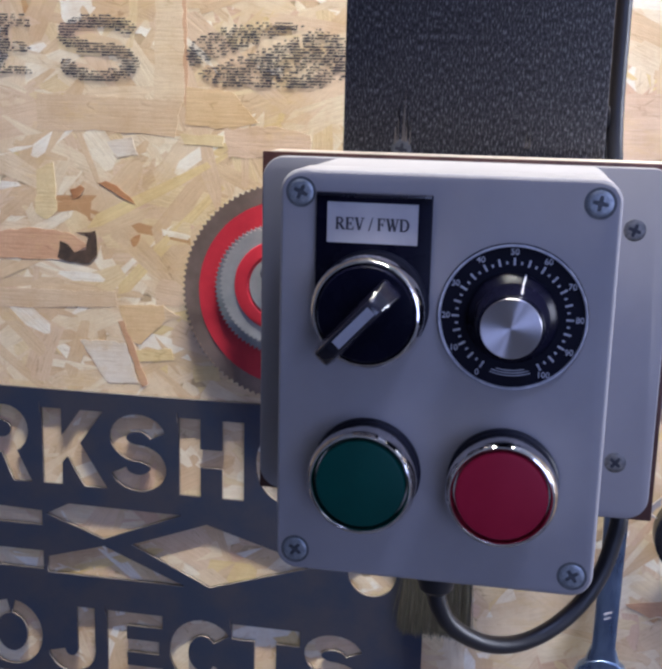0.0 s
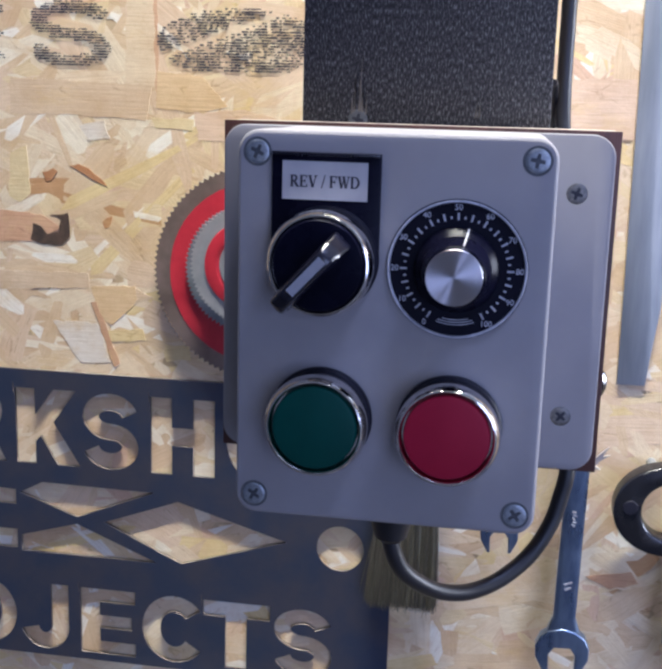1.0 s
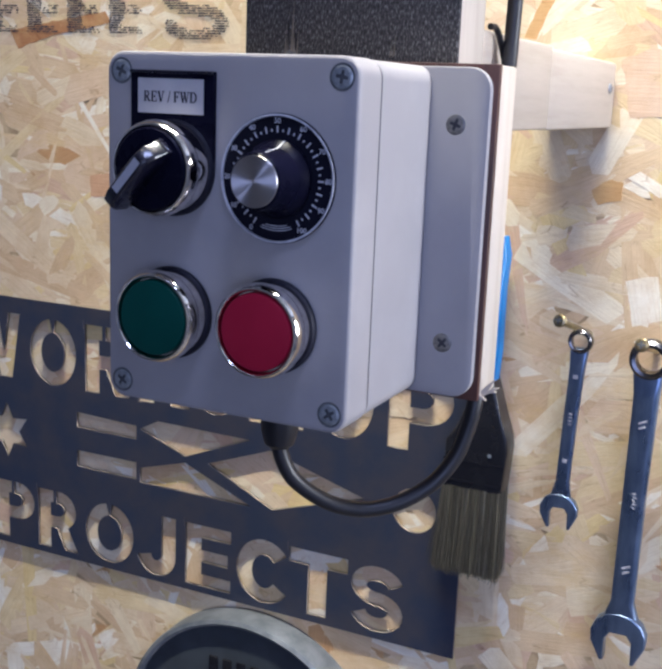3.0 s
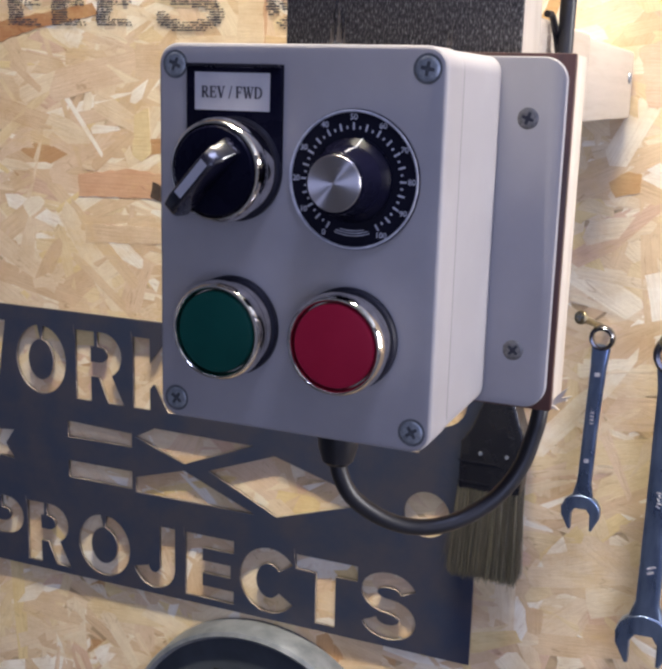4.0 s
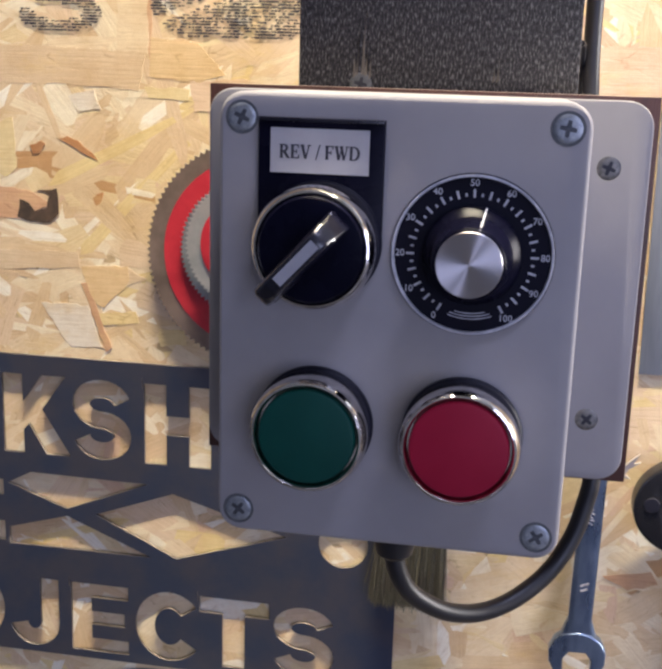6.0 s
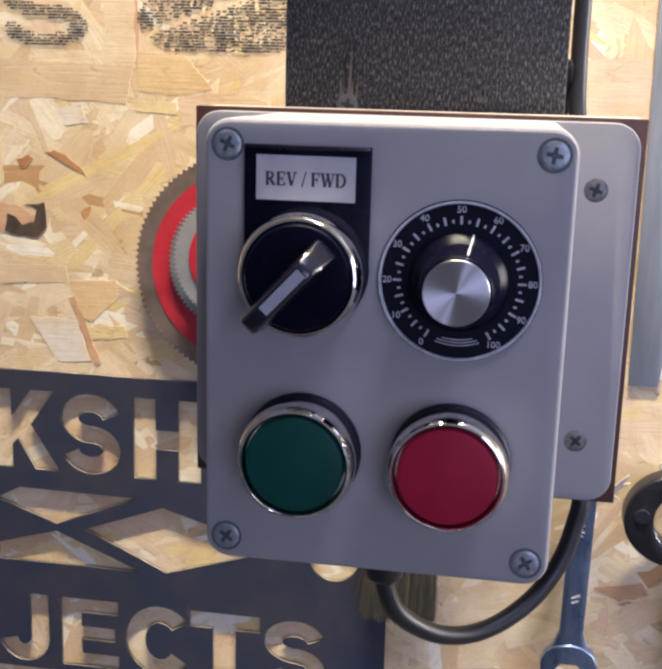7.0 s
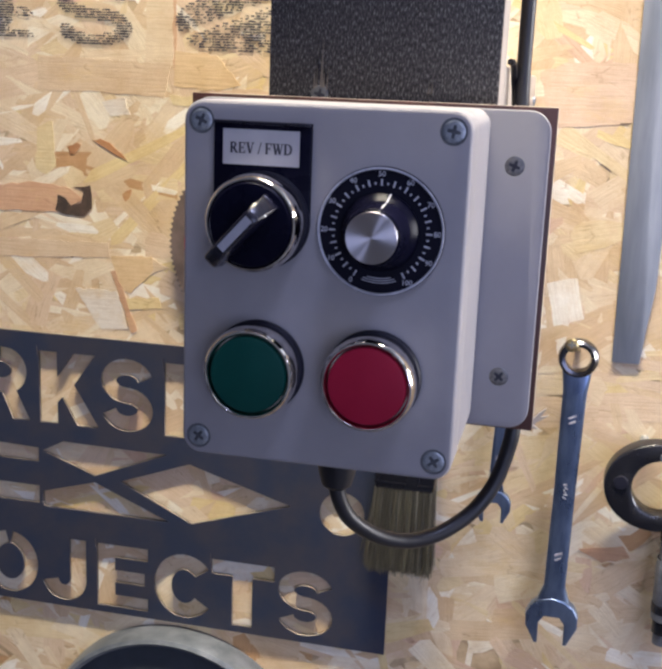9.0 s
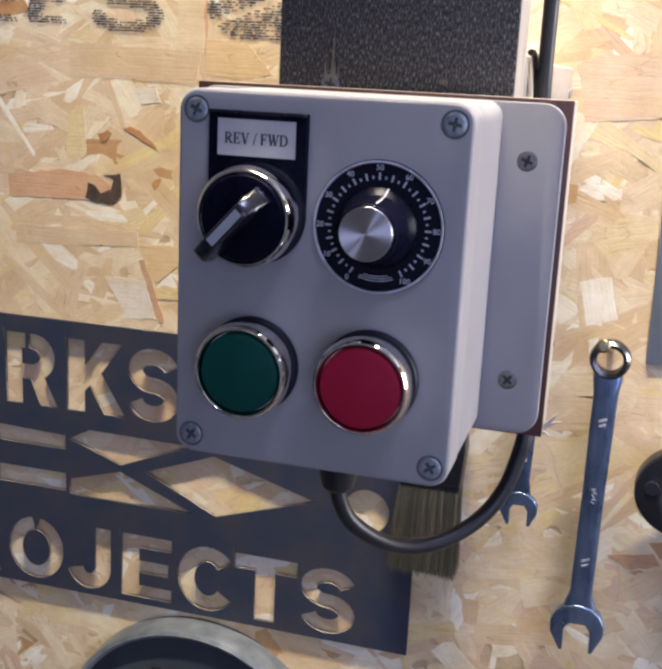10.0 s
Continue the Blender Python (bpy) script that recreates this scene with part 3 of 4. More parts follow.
part("face_layer", block(-0.0655, 0.0665, 0.0, 0.0030, -0.0578, 0.0578, 0.0004), M["brown_film"], board, "dark red-brown face")
part("core", block(-0.0653, 0.0662, 0.0030, 0.0213, -0.0576, 0.0576, 0.0008), M["ply_core"], board, "raw pale edge")
for a, h, w, y in ((-12, 0.0085, 0.0011, 0.0050), (14, 0.0068, 0.0009, 0.0080), (38, 0.0040, 0.0008, 0.0120), (62, 0.0030, 0.0006, 0.0035)):
    bm = prism([(-w, -0.001), (w, -0.001), (w * 0.8, h * 0.5), (w * 0.2, h), (-w * 0.5, h * 0.6)], 0.0, 0.0009)
    part("splinter", bm, M["pine_z"], board, "torn pale splinter", at=pose(0.0660, y, -0.0568, 0, 48 + a, 0), smooth=0)


def arc(cx, cz, rx, rz, a0, a1, n=14):
    return [(cx + rx * math.cos(radians(a0 + (a1 - a0) * k / n)), cz + rz * math.sin(radians(a0 + (a1 - a0) * k / n))) for k in range(n + 1)]


# ---- the control box ----
ctrl = thing("control_box", pose(0, 0, Z0), "grey plastic control box with switch, dial and two buttons", "control box")
W, H = 0.089, 0.114
base = part("base", prism(round_rect(W - 0.0006, H - 0.0006, 0.006), 0.0176, 0.0605, 0.0005), M["grey_plastic"], ctrl)
# black ring almost flush with the sides, painting the shade of the gap
part("joint_shade", prism(round_rect(W - 0.0009, H - 0.0009, 0.0058), 0.0152, 0.0182), M["black_ink"], ctrl, "thin black strip for the shade in the joint")
part("lid", prism(round_rect(W, H, 0.0062, 8), 0.0, 0.0158, 0.0012, 3), M["grey_plastic"], ctrl)
part("flange", prism(round_rect(0.1295, 0.1132, 0.0075, 8), 0.0605, 0.0634, 0.0006), M["grey_plastic"], ctrl)
for x, z, a in ((-0.0388, 0.0509, 25), (0.0388, 0.0509, 10), (-0.0388, -0.0509, 35), (0.0388, -0.0509, 55)):
    # flat dark disc in place of a shaded well round the head
    part("well_shade", lathe([(0.0, -0.0001), (0.0041, -0.0001), (0.0041, 0.0004)], 32), M["zinc_dark"], ctrl, at=pose(x, 0, z))
    cross_screw("lid_screw", 0.0034, 0.00025, ctrl, pose(x, -0.0001, z, 0, a, 0), slot=M["slot_shade"])
for x in (-0.0533, 0.0533):
    for z, a in ((0.0376, 20), (-0.0376, 40)):
        cross_screw("flange_screw", 0.0034, 0.0004, ctrl, pose(x, 0.0605, z, 0, a, 0), M["dull_steel"], slot=M["black_ink"])

def serif_words(parent, text, x, y, z, high):
    """Dark capitals with thick and thin strokes and small feet, along one line, joined in one print."""
    thick, thin, foot = 0.20, 0.09, 0.09
    stem = lambda a: [(a, 0, a, 1, thick), (a - 0.13, foot / 2, a + 0.13, foot / 2, foot), (a - 0.13, 1 - foot / 2, a + 0.13, 1 - foot / 2, foot)]
    bowl = lambda cx, cz, rx, rz: [(cx + rx * math.sin(a), cz + rz * math.cos(a), cx + rx * math.sin(a + 0.45), cz + rz * math.cos(a + 0.45), thin + (thick - thin) * math.sin(a + 0.22)) for a in (k * math.pi / 7 for k in range(7))]
    shapes = {
        "R": (0.80, stem(0.16) + bowl(0.34, 0.73, 0.24, 0.23) + [(0.16, 0.96, 0.36, 0.96, thin), (0.16, 0.50, 0.36, 0.50, thin), (0.36, 0.50, 0.66, 0.05, thick), (0.56, 0.04, 0.80, 0.04, foot)]),
        "E": (0.72, stem(0.16) + [(0.16, 0.96, 0.62, 0.96, foot), (0.16, 0.04, 0.64, 0.04, foot), (0.16, 0.5, 0.46, 0.5, thin), (0.46, 0.36, 0.46, 0.64, thin), (0.61, 0.74, 0.61, 1, thin), (0.63, 0, 0.63, 0.28, thin)]),
        "F": (0.68, stem(0.16) + [(0.16, 0.96, 0.60, 0.96, foot), (0.16, 0.5, 0.46, 0.5, thin), (0.46, 0.36, 0.46, 0.64, thin), (0.59, 0.74, 0.59, 1, thin)]),
        "V": (0.80, [(0.14, 1, 0.40, 0, thick), (0.66, 1, 0.42, 0, thin), (0.0, 0.96, 0.30, 0.96, foot), (0.54, 0.96, 0.80, 0.96, foot)]),
        "W": (1.06, [(0.14, 1, 0.34, 0, thick), (0.54, 0.9, 0.36, 0, thin), (0.50, 1, 0.72, 0, thick), (0.94, 1, 0.74, 0, thin), (0.0, 0.96, 0.28, 0.96, foot), (0.38, 0.96, 0.66, 0.96, foot), (0.82, 0.96, 1.06, 0.96, foot)]),
        "D": (0.84, stem(0.16) + bowl(0.36, 0.5, 0.36, 0.46) + [(0.16, 0.96, 0.38, 0.96, thin), (0.16, 0.04, 0.38, 0.04, thin)]),
        "/": (0.42, [(0.06, -0.05, 0.36, 1.05, thin)]), " ": (0.26, [])}
    bm = bmesh.new()
    for ch in text:
        wide, strokes = shapes[ch]
        for k, (a, b, c, d, w) in enumerate(strokes):
            run = Vector((c - a, d - b)).normalized() * (w / 2)
            lift = 0.00001 * k
            bm.faces.new([bm.verts.new((x + p * high, y - lift, z + q * high)) for p, q in ((a - run.y, b + run.x), (a + run.y, b - run.x), (c + run.y, d - run.x), (c - run.y, d + run.x))])
        x += (wide + 0.02) * high
    part("wording", bm, M["black_ink"], parent, "dark printed words REV / FWD", smooth=0)


# name plate over the selector
plate = part("label_plate", prism([(-0.0343, 0.0512)] + arc(-0.0189, 0.0215, 0.0154, 0.0154, 180, 360, 24) + [(-0.0035, 0.0512)], -0.0016, 0.0, 0.0004), M["black_plastic"], ctrl, "black plastic label holder")
part("paper_label", block(-0.0312, -0.0071, -0.0019, -0.0014, 0.0381, 0.0488), M["paper"], plate, "pale printed label", smooth=0)
part("top_rim", block(-0.0341, -0.0037, -0.0026, -0.0012, 0.0502, 0.0513, 0.0003), M["glossy_black"], plate)
serif_words(plate, "REV / FWD", -0.02900, -0.00198, 0.0416, 0.0033)


def ring_body(parent, x, z, proud):
    """The black seal, the barrel and the bright bezel that the switches share."""
    part("seal", lathe([(0.0, -0.0001), (0.0148, -0.0001), (0.0151, -0.0004), (0.0151, -0.0017), (0.0146, -0.0024), (0.0, -0.0024)], 64), M["seal_rubber"], parent, "dark rubber seal")
    bez = [(0.0141, -0.0024), (0.0141, -proud + 0.0058), (0.0146, -proud + 0.0052), (0.0149, -proud + 0.0042), (0.0149, -proud + 0.0030), (0.0147, -proud + 0.0018), (0.0143, -proud + 0.0008), (0.0138, -proud + 0.0001), (0.0133, -proud), (0.0129, -proud + 0.0005), (0.0127, -proud + 0.0014), (0.0127, -proud + 0.004), (0.0, -proud + 0.004)]
    part("bezel", lathe(bez, 72), M["chrome"], parent, "polished metal bezel")


sel = part("selector_switch", lathe([(0.0, -0.0104), (0.0128, -0.0104), (0.0128, -0.0139), (0.0122, -0.0145), (0.0090, -0.0150), (0.0, -0.0152)], 56), M["black_plastic"], ctrl, "black rotary selector with a white mark", at=pose(-0.0184, 0, 0.0215))
ring_body(sel, 0, 0, 0.0140)
# the raised grip lies aslant across the knob, its tip down to the side
grip = bmesh.new()
prof = [(-0.0150, -0.0142), (-0.0158, -0.0192), (-0.0146, -0.0220), (-0.0110, -0.0236), (0.0040, -0.0246), (0.0058, -0.0241), (0.0080, -0.0216), (0.0102, -0.0176), (0.0106, -0.0158), (0.0106, -0.0142)]
sides = []
for s in (-1, 1):
    sides.append([grip.verts.new((x, y, s * (0.0023 if y < -0.018 else 0.0032))) for x, y in prof])
n = len(prof)
for k in range(n):
    grip.faces.new((sides[0][k], sides[0][(k + 1) % n], sides[1][(k + 1) % n], sides[1][k]))
grip.faces.new(sides[0][::-1])
grip.faces.new(sides[1])
bmesh.ops.bevel(grip, geom=list(grip.edges), offset=0.0009, segments=3, affect="EDGES", profile=0.5)
turn = pose(0, 0, 0, 0, -47, 0)
g = part("grip", grip, M["glossy_black"], sel, at=turn)
mark = bmesh.new()
q = [(-0.0086, -0.02390), (0.0044, -0.02474)]
mark.faces.new([mark.verts.new((q[i][0], q[i][1], s)) for i, s in ((0, -0.0013), (1, -0.0013), (1, 0.0013), (0, 0.0013))])
part("white_mark", mark, M["paper"], g, "white inlaid mark", smooth=0)

# speed dial
dial = part("dial_plate", lathe([(0.0, -0.0004), (0.0186, -0.0004), (0.0190, -0.0010), (0.0195, -0.0010), (0.0197, -0.0004), (0.0197, 0.0)], 96), M["matt_black"], ctrl, "round black dial with white numbers", at=pose(0.0185, 0, 0.0202, 0, -0.8, 0))
part("rim", lathe([(0.0187, -0.0006), (0.0189, -0.0012), (0.0194, -0.0012), (0.0196, -0.0006)], 96), M["white_ink"], dial, "thin pale rim")
for k in range(41):
    a = radians(90 + 150 - 300 * k / 40)
    r0, r1, w = ((0.0139, 0.0159, 0.00028) if k % 2 == 0 else (0.0142, 0.0150, 0.00026))
    bm = bmesh.new()
    d, p = Vector((math.cos(a), 0, math.sin(a))), Vector((-math.sin(a), 0, math.cos(a)))
    bm.faces.new([bm.verts.new(d * r + p * s + Vector((0, -0.0006, 0))) for r, s in ((r0, -w), (r1, -w), (r1, w), (r0, w))])
    part("tick", bm, M["white_ink"], dial, smooth=0)
for k in range(11):
    a = radians(90 + 150 - 300 * k / 10)
    lettering("number", str(10 * k), 0.0023, M["white_ink"], dial, pose(0.0174 * math.cos(a), -0.0006, 0.0174 * math.sin(a)), 0.00002)
for r in (0.0142, 0.0149, 0.0156):
    bm = bmesh.new()
    span = radians({0.0142: 15, 0.0149: 19, 0.0156: 20}[r])
    pts = [(-math.pi / 2 + span * (k / 12 - 0.5) * 2) for k in range(13)]
    lo = [bm.verts.new(((r - 0.00014) * math.cos(a), -0.0006, (r - 0.00014) * math.sin(a))) for a in pts]
    hi = [bm.verts.new(((r + 0.00014) * math.cos(a), -0.0006, (r + 0.00014) * math.sin(a))) for a in pts]
    for k in range(12):
        bm.faces.new((lo[k], lo[k + 1], hi[k + 1], hi[k]))
    part("arc", bm, M["white_ink"], dial, smooth=0)
knob = part("dial_knob", lathe([(0.0, -0.0006), (0.0118, -0.0006), (0.0119, -0.0016), (0.0109, -0.0030), (0.0098, -0.0042), (0.0090, -0.0100), (0.0085, -0.0138), (0.0081, -0.0142), (0.0, -0.0142)], 56), M["black_plastic"], dial, "black fluted knob with turned metal cap")
part("cap", lathe([(0.0, -0.0149), (0.0075, -0.0149), (0.0077, -0.0147), (0.0077, -0.0140), (0.0, -0.0140)], 72), M["turned_aluminium"], knob, "turned aluminium cap")
a = radians(90 - 15)
ptr = bmesh.new()
d, p = Vector((math.cos(a), 0, math.sin(a))), Vector((-math.sin(a), 0, math.cos(a)))
line = [(0.0082, -0.0144), (0.0091, -0.0104), (0.0100, -0.0046), (0.0118, -0.0022), (0.0121, -0.0012)]
for (r0, y0), (r1, y1) in zip(line, line[1:]):
    ptr.faces.new([ptr.verts.new(d * r + p * s + Vector((0, y, 0))) for r, y, s in ((r0, y0, -0.00022), (r1, y1, -0.00022), (r1, y1, 0.00022), (r0, y0, 0.00022))])
part("pointer", ptr, M["white_ink"], knob, "thin white pointer line", smooth=0)

for x, mat, word in ((-0.0188, "green_cap", "green"), (0.0186, "red_cap", "red")):
    btn = part("push_button", lathe([(0.0, -0.0124), (0.0108, -0.0123), (0.0118, -0.0121), (0.0122, -0.0115), (0.0122, -0.0085), (0.0, -0.0085)], 64), M[mat], ctrl, f"round {word} push button in a metal ring", at=pose(x, 0, -0.0253))
    ring_body(btn, 0, 0, 0.0125)

# cable gland under the box
gl = lathe([(0.0, 0.0), (0.0080, 0.0), (0.0082, 0.0010), (0.0082, 0.0060), (0.0073, 0.0070), (0.0073, 0.0125), (0.0068, 0.0180), (0.0055, 0.0228), (0.0040, 0.0242), (0.0, 0.0242)], 40)
gland = part("cable_gland", gl, M["black_rubber"], ctrl, "black cable gland", at=pose(-0.0012, 0.0440, -H / 2 + 0.0004, -90))

cable = thing("power_cable", pose(0, 0.030, Z0 - 0.070), "black rubber cable looping from the gland up behind the board", "cable")
# the loop hangs in one upright plane: how far along it, and how high
loop = ((0.0, -0.074), (0.0004, -0.0825), (0.0046, -0.0920), (0.0125, -0.0992), (0.022, -0.1042), (0.033, -0.1063), (0.044, -0.1047), (0.0545, -0.0998), (0.062, -0.0935), (0.068, -0.0847), (0.0715, -0.0745), (0.0733, -0.0660))
run = [(-0.0012 + 0.818 * s, 0.0440 + 0.575 * s, z) for s, z in loop]
run += [(0.0588, 0.0890, -0.055), (0.0570, 0.098, -0.02), (0.0535, 0.112, 0.025), (0.0500, 0.130, 0.062), (0.0497, 0.134, 0.11), (0.0500, 0.134, 0.20), (0.0500, 0.134, 0.50)]
path = [p - Vector((0, 0.030, -0.070)) for p in smooth_path(run, 9)]
part("sheath", tube(path, 0.0030, 16), M["black_rubber"], cable)
tie = smooth_path([(0.0452, 0.1175, 0.0735), (0.0460, 0.123, 0.0730), (0.0464, 0.130, 0.067), (0.0468, 0.136, 0.058), (0.0470, 0.142, 0.045)], 6)
part("tie", tube([p - Vector((0, 0.030, -0.070)) for p in tie], 0.0013, 8), M["black_rubber"], cable)


# ---- the metal sign ----
def stroke(pts, w):
    v = [Vector(p) for p in pts]
    lo, hi = [], []
    for i, q in enumerate(v):
        d = (v[min(i + 1, len(v) - 1)] - v[max(i - 1, 0)]).normalized()
        nrm = Vector((-d.y, d.x)) * (w / 2)
        hi.append(tuple(q + nrm))
        lo.append(tuple(q - nrm))
    return hi + lo[::-1]


def glyph(ch):
    """The cut-out outline of a letter, one unit high and about 0.8 wide."""
    s = 0.27
    if ch == "H":
        return [(0, 0), (s, 0), (s, 0.38), (0.54, 0.38), (0.54, 0), (0.81, 0), (0.81, 1), (0.54, 1), (0.54, 0.62), (s, 0.62), (s, 1), (0, 1)]
    if ch == "E":
        return [(0, 0), (0.75, 0), (0.75, 0.2), (s, 0.2), (s, 0.4), (0.70, 0.4), (0.70, 0.6), (s, 0.6), (s, 0.8), (0.75, 0.8), (0.75, 1), (0, 1)]
    if ch == "T":
        return [(0.29, 0), (0.57, 0), (0.57, 0.77), (0.87, 0.77), (0.87, 1), (0, 1), (0, 0.77), (0.29, 0.77)]
    if ch == "K":
        return [(0, 0), (s, 0), (s, 0.30), (0.34, 0.38), (0.56, 0), (0.88, 0), (0.52, 0.57), (0.83, 1), (0.52, 1), (s, 0.66), (s, 1), (0, 1)]
    if ch == "W":
        return [(0.18, 0), (0.44, 0), (0.54, 0.45), (0.64, 0), (0.90, 0), (1.08, 1), (0.84, 1), (0.75, 0.42), (0.63, 1), (0.45, 1), (0.33, 0.42), (0.24, 1), (0, 1)]
    if ch == "O":
        return stroke(arc(0.42, 0.5, 0.305, 0.395, 95, 445, 32), 0.205)
    if ch == "C":
        return stroke(arc(0.42, 0.5, 0.30, 0.385, 38, 322, 26), 0.24)
    if ch == "S":
        return stroke(arc(0.37, 0.695, 0.26, 0.195, 12, 262, 16) + arc(0.37, 0.305, 0.26, 0.195, 82, -168, 16), 0.22)
    if ch == "J":
        return stroke([(0.53, 1), (0.53, 0.7)] + arc(0.315, 0.35, 0.215, 0.235, 0, -170, 14), 0.25)
    # P and R, with a narrow bridge that holds the counter
    bowl_out, bowl_in = arc(0.46, 0.68, 0.34, 0.32, 90, -90, 12), arc(0.42, 0.68, 0.13, 0.11, -90, 90, 8)
    tail = [(0.27, 0.36), (0.27, 0.0), (0, 0), (0, 1), (0.33, 1), (0.33, 0.79), (0.27, 0.79), (0.27, 0.57)]
    if ch == "P":
        return bowl_out + tail + bowl_in + [(0.38, 0.79), (0.38, 1)]
    legs = arc(0.46, 0.68, 0.34, 0.32, 90, -60, 10) + [(0.84, 0.0), (0.56, 0.0), (0.40, 0.36)]
    return legs + tail + bowl_in + [(0.38, 0.79), (0.38, 1)]


def metal_sign():
    loops = [[(-0.62, -0.337), (-0.032, -0.337), (-0.032, -0.1228), (-0.62, -0.1228)]]
    rows = (("WORKSHOP", -0.1905, 0.0545, (-0.470, -0.404, -0.349, -0.298, -0.249, -0.200, -0.147, -0.090), (0.056, 0.046, 0.043, 0.047, 0.040, 0.045, 0.046, 0.047)),
            ("PROJECTS", -0.3315, 0.0505, (-0.444, -0.399, -0.350, -0.299, -0.254, -0.208, -0.163, -0.112), (0.041, 0.041, 0.047, 0.036, 0.041, 0.043, 0.048, 0.041)))
    for word, z, high, left, wide in rows:
        for ch, x, w in zip(word, left, wide):
            g = glyph(ch)
            x0, x1 = min(p[0] for p in g), max(p[0] for p in g)
            loops.append([(x + (p[0] - x0) / (x1 - x0) * w, z + p[1] * high) for p in g])
    mm = lambda pts: [(a / 1000, b / 1000) for a, b in pts]
    loops.append(mm([(-358, -209), (-300, -211), (-300, -222), (-358, -222)]))
    loops.append(mm([(-358, -241), (-300, -241), (-300, -255), (-358, -255)]))
    loops.append(mm([(-297, -213), (-280, -204), (-198, -205), (-255, -228)]))
    loops.append(mm([(-297, -245), (-255, -233), (-196, -257), (-297, -257)]))
    loops.append(mm([(-235, -230), (-181, -210), (-104, -232.5), (-179, -256)]))
    # narrow overruns of the cutter at the letters' corners
    for word, z, high, left, wide in rows:
        for ch, x in zip(word, left):
            if ch in "RKHPET":
                u = x - 0.0007
                loops.append([(u - 0.0005, z + high * 0.93), (u - 0.0009, z + high + 0.0035), (u - 0.0003, z + high + 0.0035), (u + 0.0002, z + high * 0.93)])
    loops.append(circle(-0.067, -0.2335, 0.0162, 40))
    loops.append([(-0.430 + (0.024 if k % 2 == 0 else 0.0125) * math.sin(math.pi * k / 6), -0.236 + (0.024 if k % 2 == 0 else 0.0125) * math.cos(math.pi * k / 6)) for k in range(12)])
    me = filled(loops, -0.0042, -0.0020, "metal_sign")
    bm = bmesh.new()
    bm.from_mesh(me)
    bmesh.ops.remove_doubles(bm, verts=bm.verts, dist=0.00002)
    bm.to_mesh(me)
    bm.free()
    ob = mesh_part("metal_sign", me, M["sign_steel"])
    me.materials.append(M["cut_edge"])
    for poly in me.polygons:
        if abs(poly.normal.y) < 0.5:
            poly.material_index = 1
    ob.matrix_basis = pose(0, WALL_Y, Z0)
    tagged(ob, "dark steel sign with cut-out letters WORKSHOP PROJECTS", "sign")
    for x in (-0.55, -0.42, -0.22, -0.05):
        part("spacer", moved(lathe([(0.004, -0.0023), (0.004, -0.0006), (0.0, -0.0006)], 12), pose(x, 0, -0.327 if x > -0.06 else -0.131)), M["zinc"], ob)
    return ob


metal_sign()


# ---- saw blades ----
def toothed(radius, teeth, depth, hole):
    rim = []
    for k in range(teeth):
        a, st = 2 * math.pi * k / teeth, 2 * math.pi / teeth
        for f, r in ((0.0, radius), (0.42, radius - depth), (0.62, radius - depth)):
            rim.append((r * math.cos(a + f * st), r * math.sin(a + f * st)))
    return [rim, circle(0, 0, hole, 28)]


big = thing("saw_blade", wall_at(-0.1245, -0.0475, 0.0095), "large circular saw blade, bare rim and red painted disc", "saw blade", "saw blades on the wall")
mesh_part("steel_disc", filled(toothed(0.0705, 110, 0.0019, 0.010), 0.0, 0.0016, "steel_disc"), M["steel_blade"], big, "brownish toothed steel")
mesh_part("painted_disc", filled([circle(0, 0, 0.0592, 96), circle(0, 0, 0.0105, 28)], -0.0005, -0.0001, "painted_disc"), M["red_paint"], big, "red painted disc")
mid = thing("saw_blade", wall_at(-0.1310, -0.0443, 0.0135), "medium bare grey circular saw blade under a smaller one", "saw blade", "saw blades on the wall")
mesh_part("steel_disc", filled(toothed(0.0417, 84, 0.0019, 0.0075), 0.0, 0.0016, "steel_disc"), M["shaded_blade"], mid, "grey toothed steel, darkened for shade")
part("spacer", lathe([(0.0075, 0.0016), (0.0150, 0.0016), (0.0150, 0.0030), (0.0075, 0.0030)], 40), M["shaded_blade"], mid)
small = thing("saw_blade", wall_at(-0.1278, -0.0398, 0.0250), "small grey circular saw blade with a red ring", "saw blade", "saw blades on the wall")
mesh_part("steel_disc", filled(toothed(0.0382, 78, 0.0018, 0.0075), 0.0, 0.0014, "steel_disc"), M["grey_blade"], small, "grey toothed steel")
part("painted_ring", lathe([(0.0283, -0.0001), (0.0280, -0.0009), (0.0262, -0.0014), (0.0205, -0.0014), (0.0186, -0.0003)], 72), M["red_paint"], small, "raised red painted ring")
part("arbor_bolt", lathe([(0.0, -0.0036), (0.0050, -0.0034), (0.0068, -0.0020), (0.0074, 0.0012), (0.0, 0.0012)], 6), M["tool_black"], small, "black arbor bolt")
part("hub", lathe([(0.0075, -0.0004), (0.0078, -0.0016), (0.0182, -0.0016), (0.0187, -0.0002)], 60), M["grey_blade"], small)
part("spacer", lathe([(0.0075, 0.0014), (0.0140, 0.0014), (0.0140, 0.0098), (0.0075, 0.0098)], 40), M["shaded_blade"], small)
tagged(cross_screw("wall_screw", 0.0046, 0.0022, None, wall_at(-0.1342, -0.0310, 0.0297), M["zinc"], "", 0.0297), "bright cross-head screw that carries the saw blades", "screw", "screws in the wall")


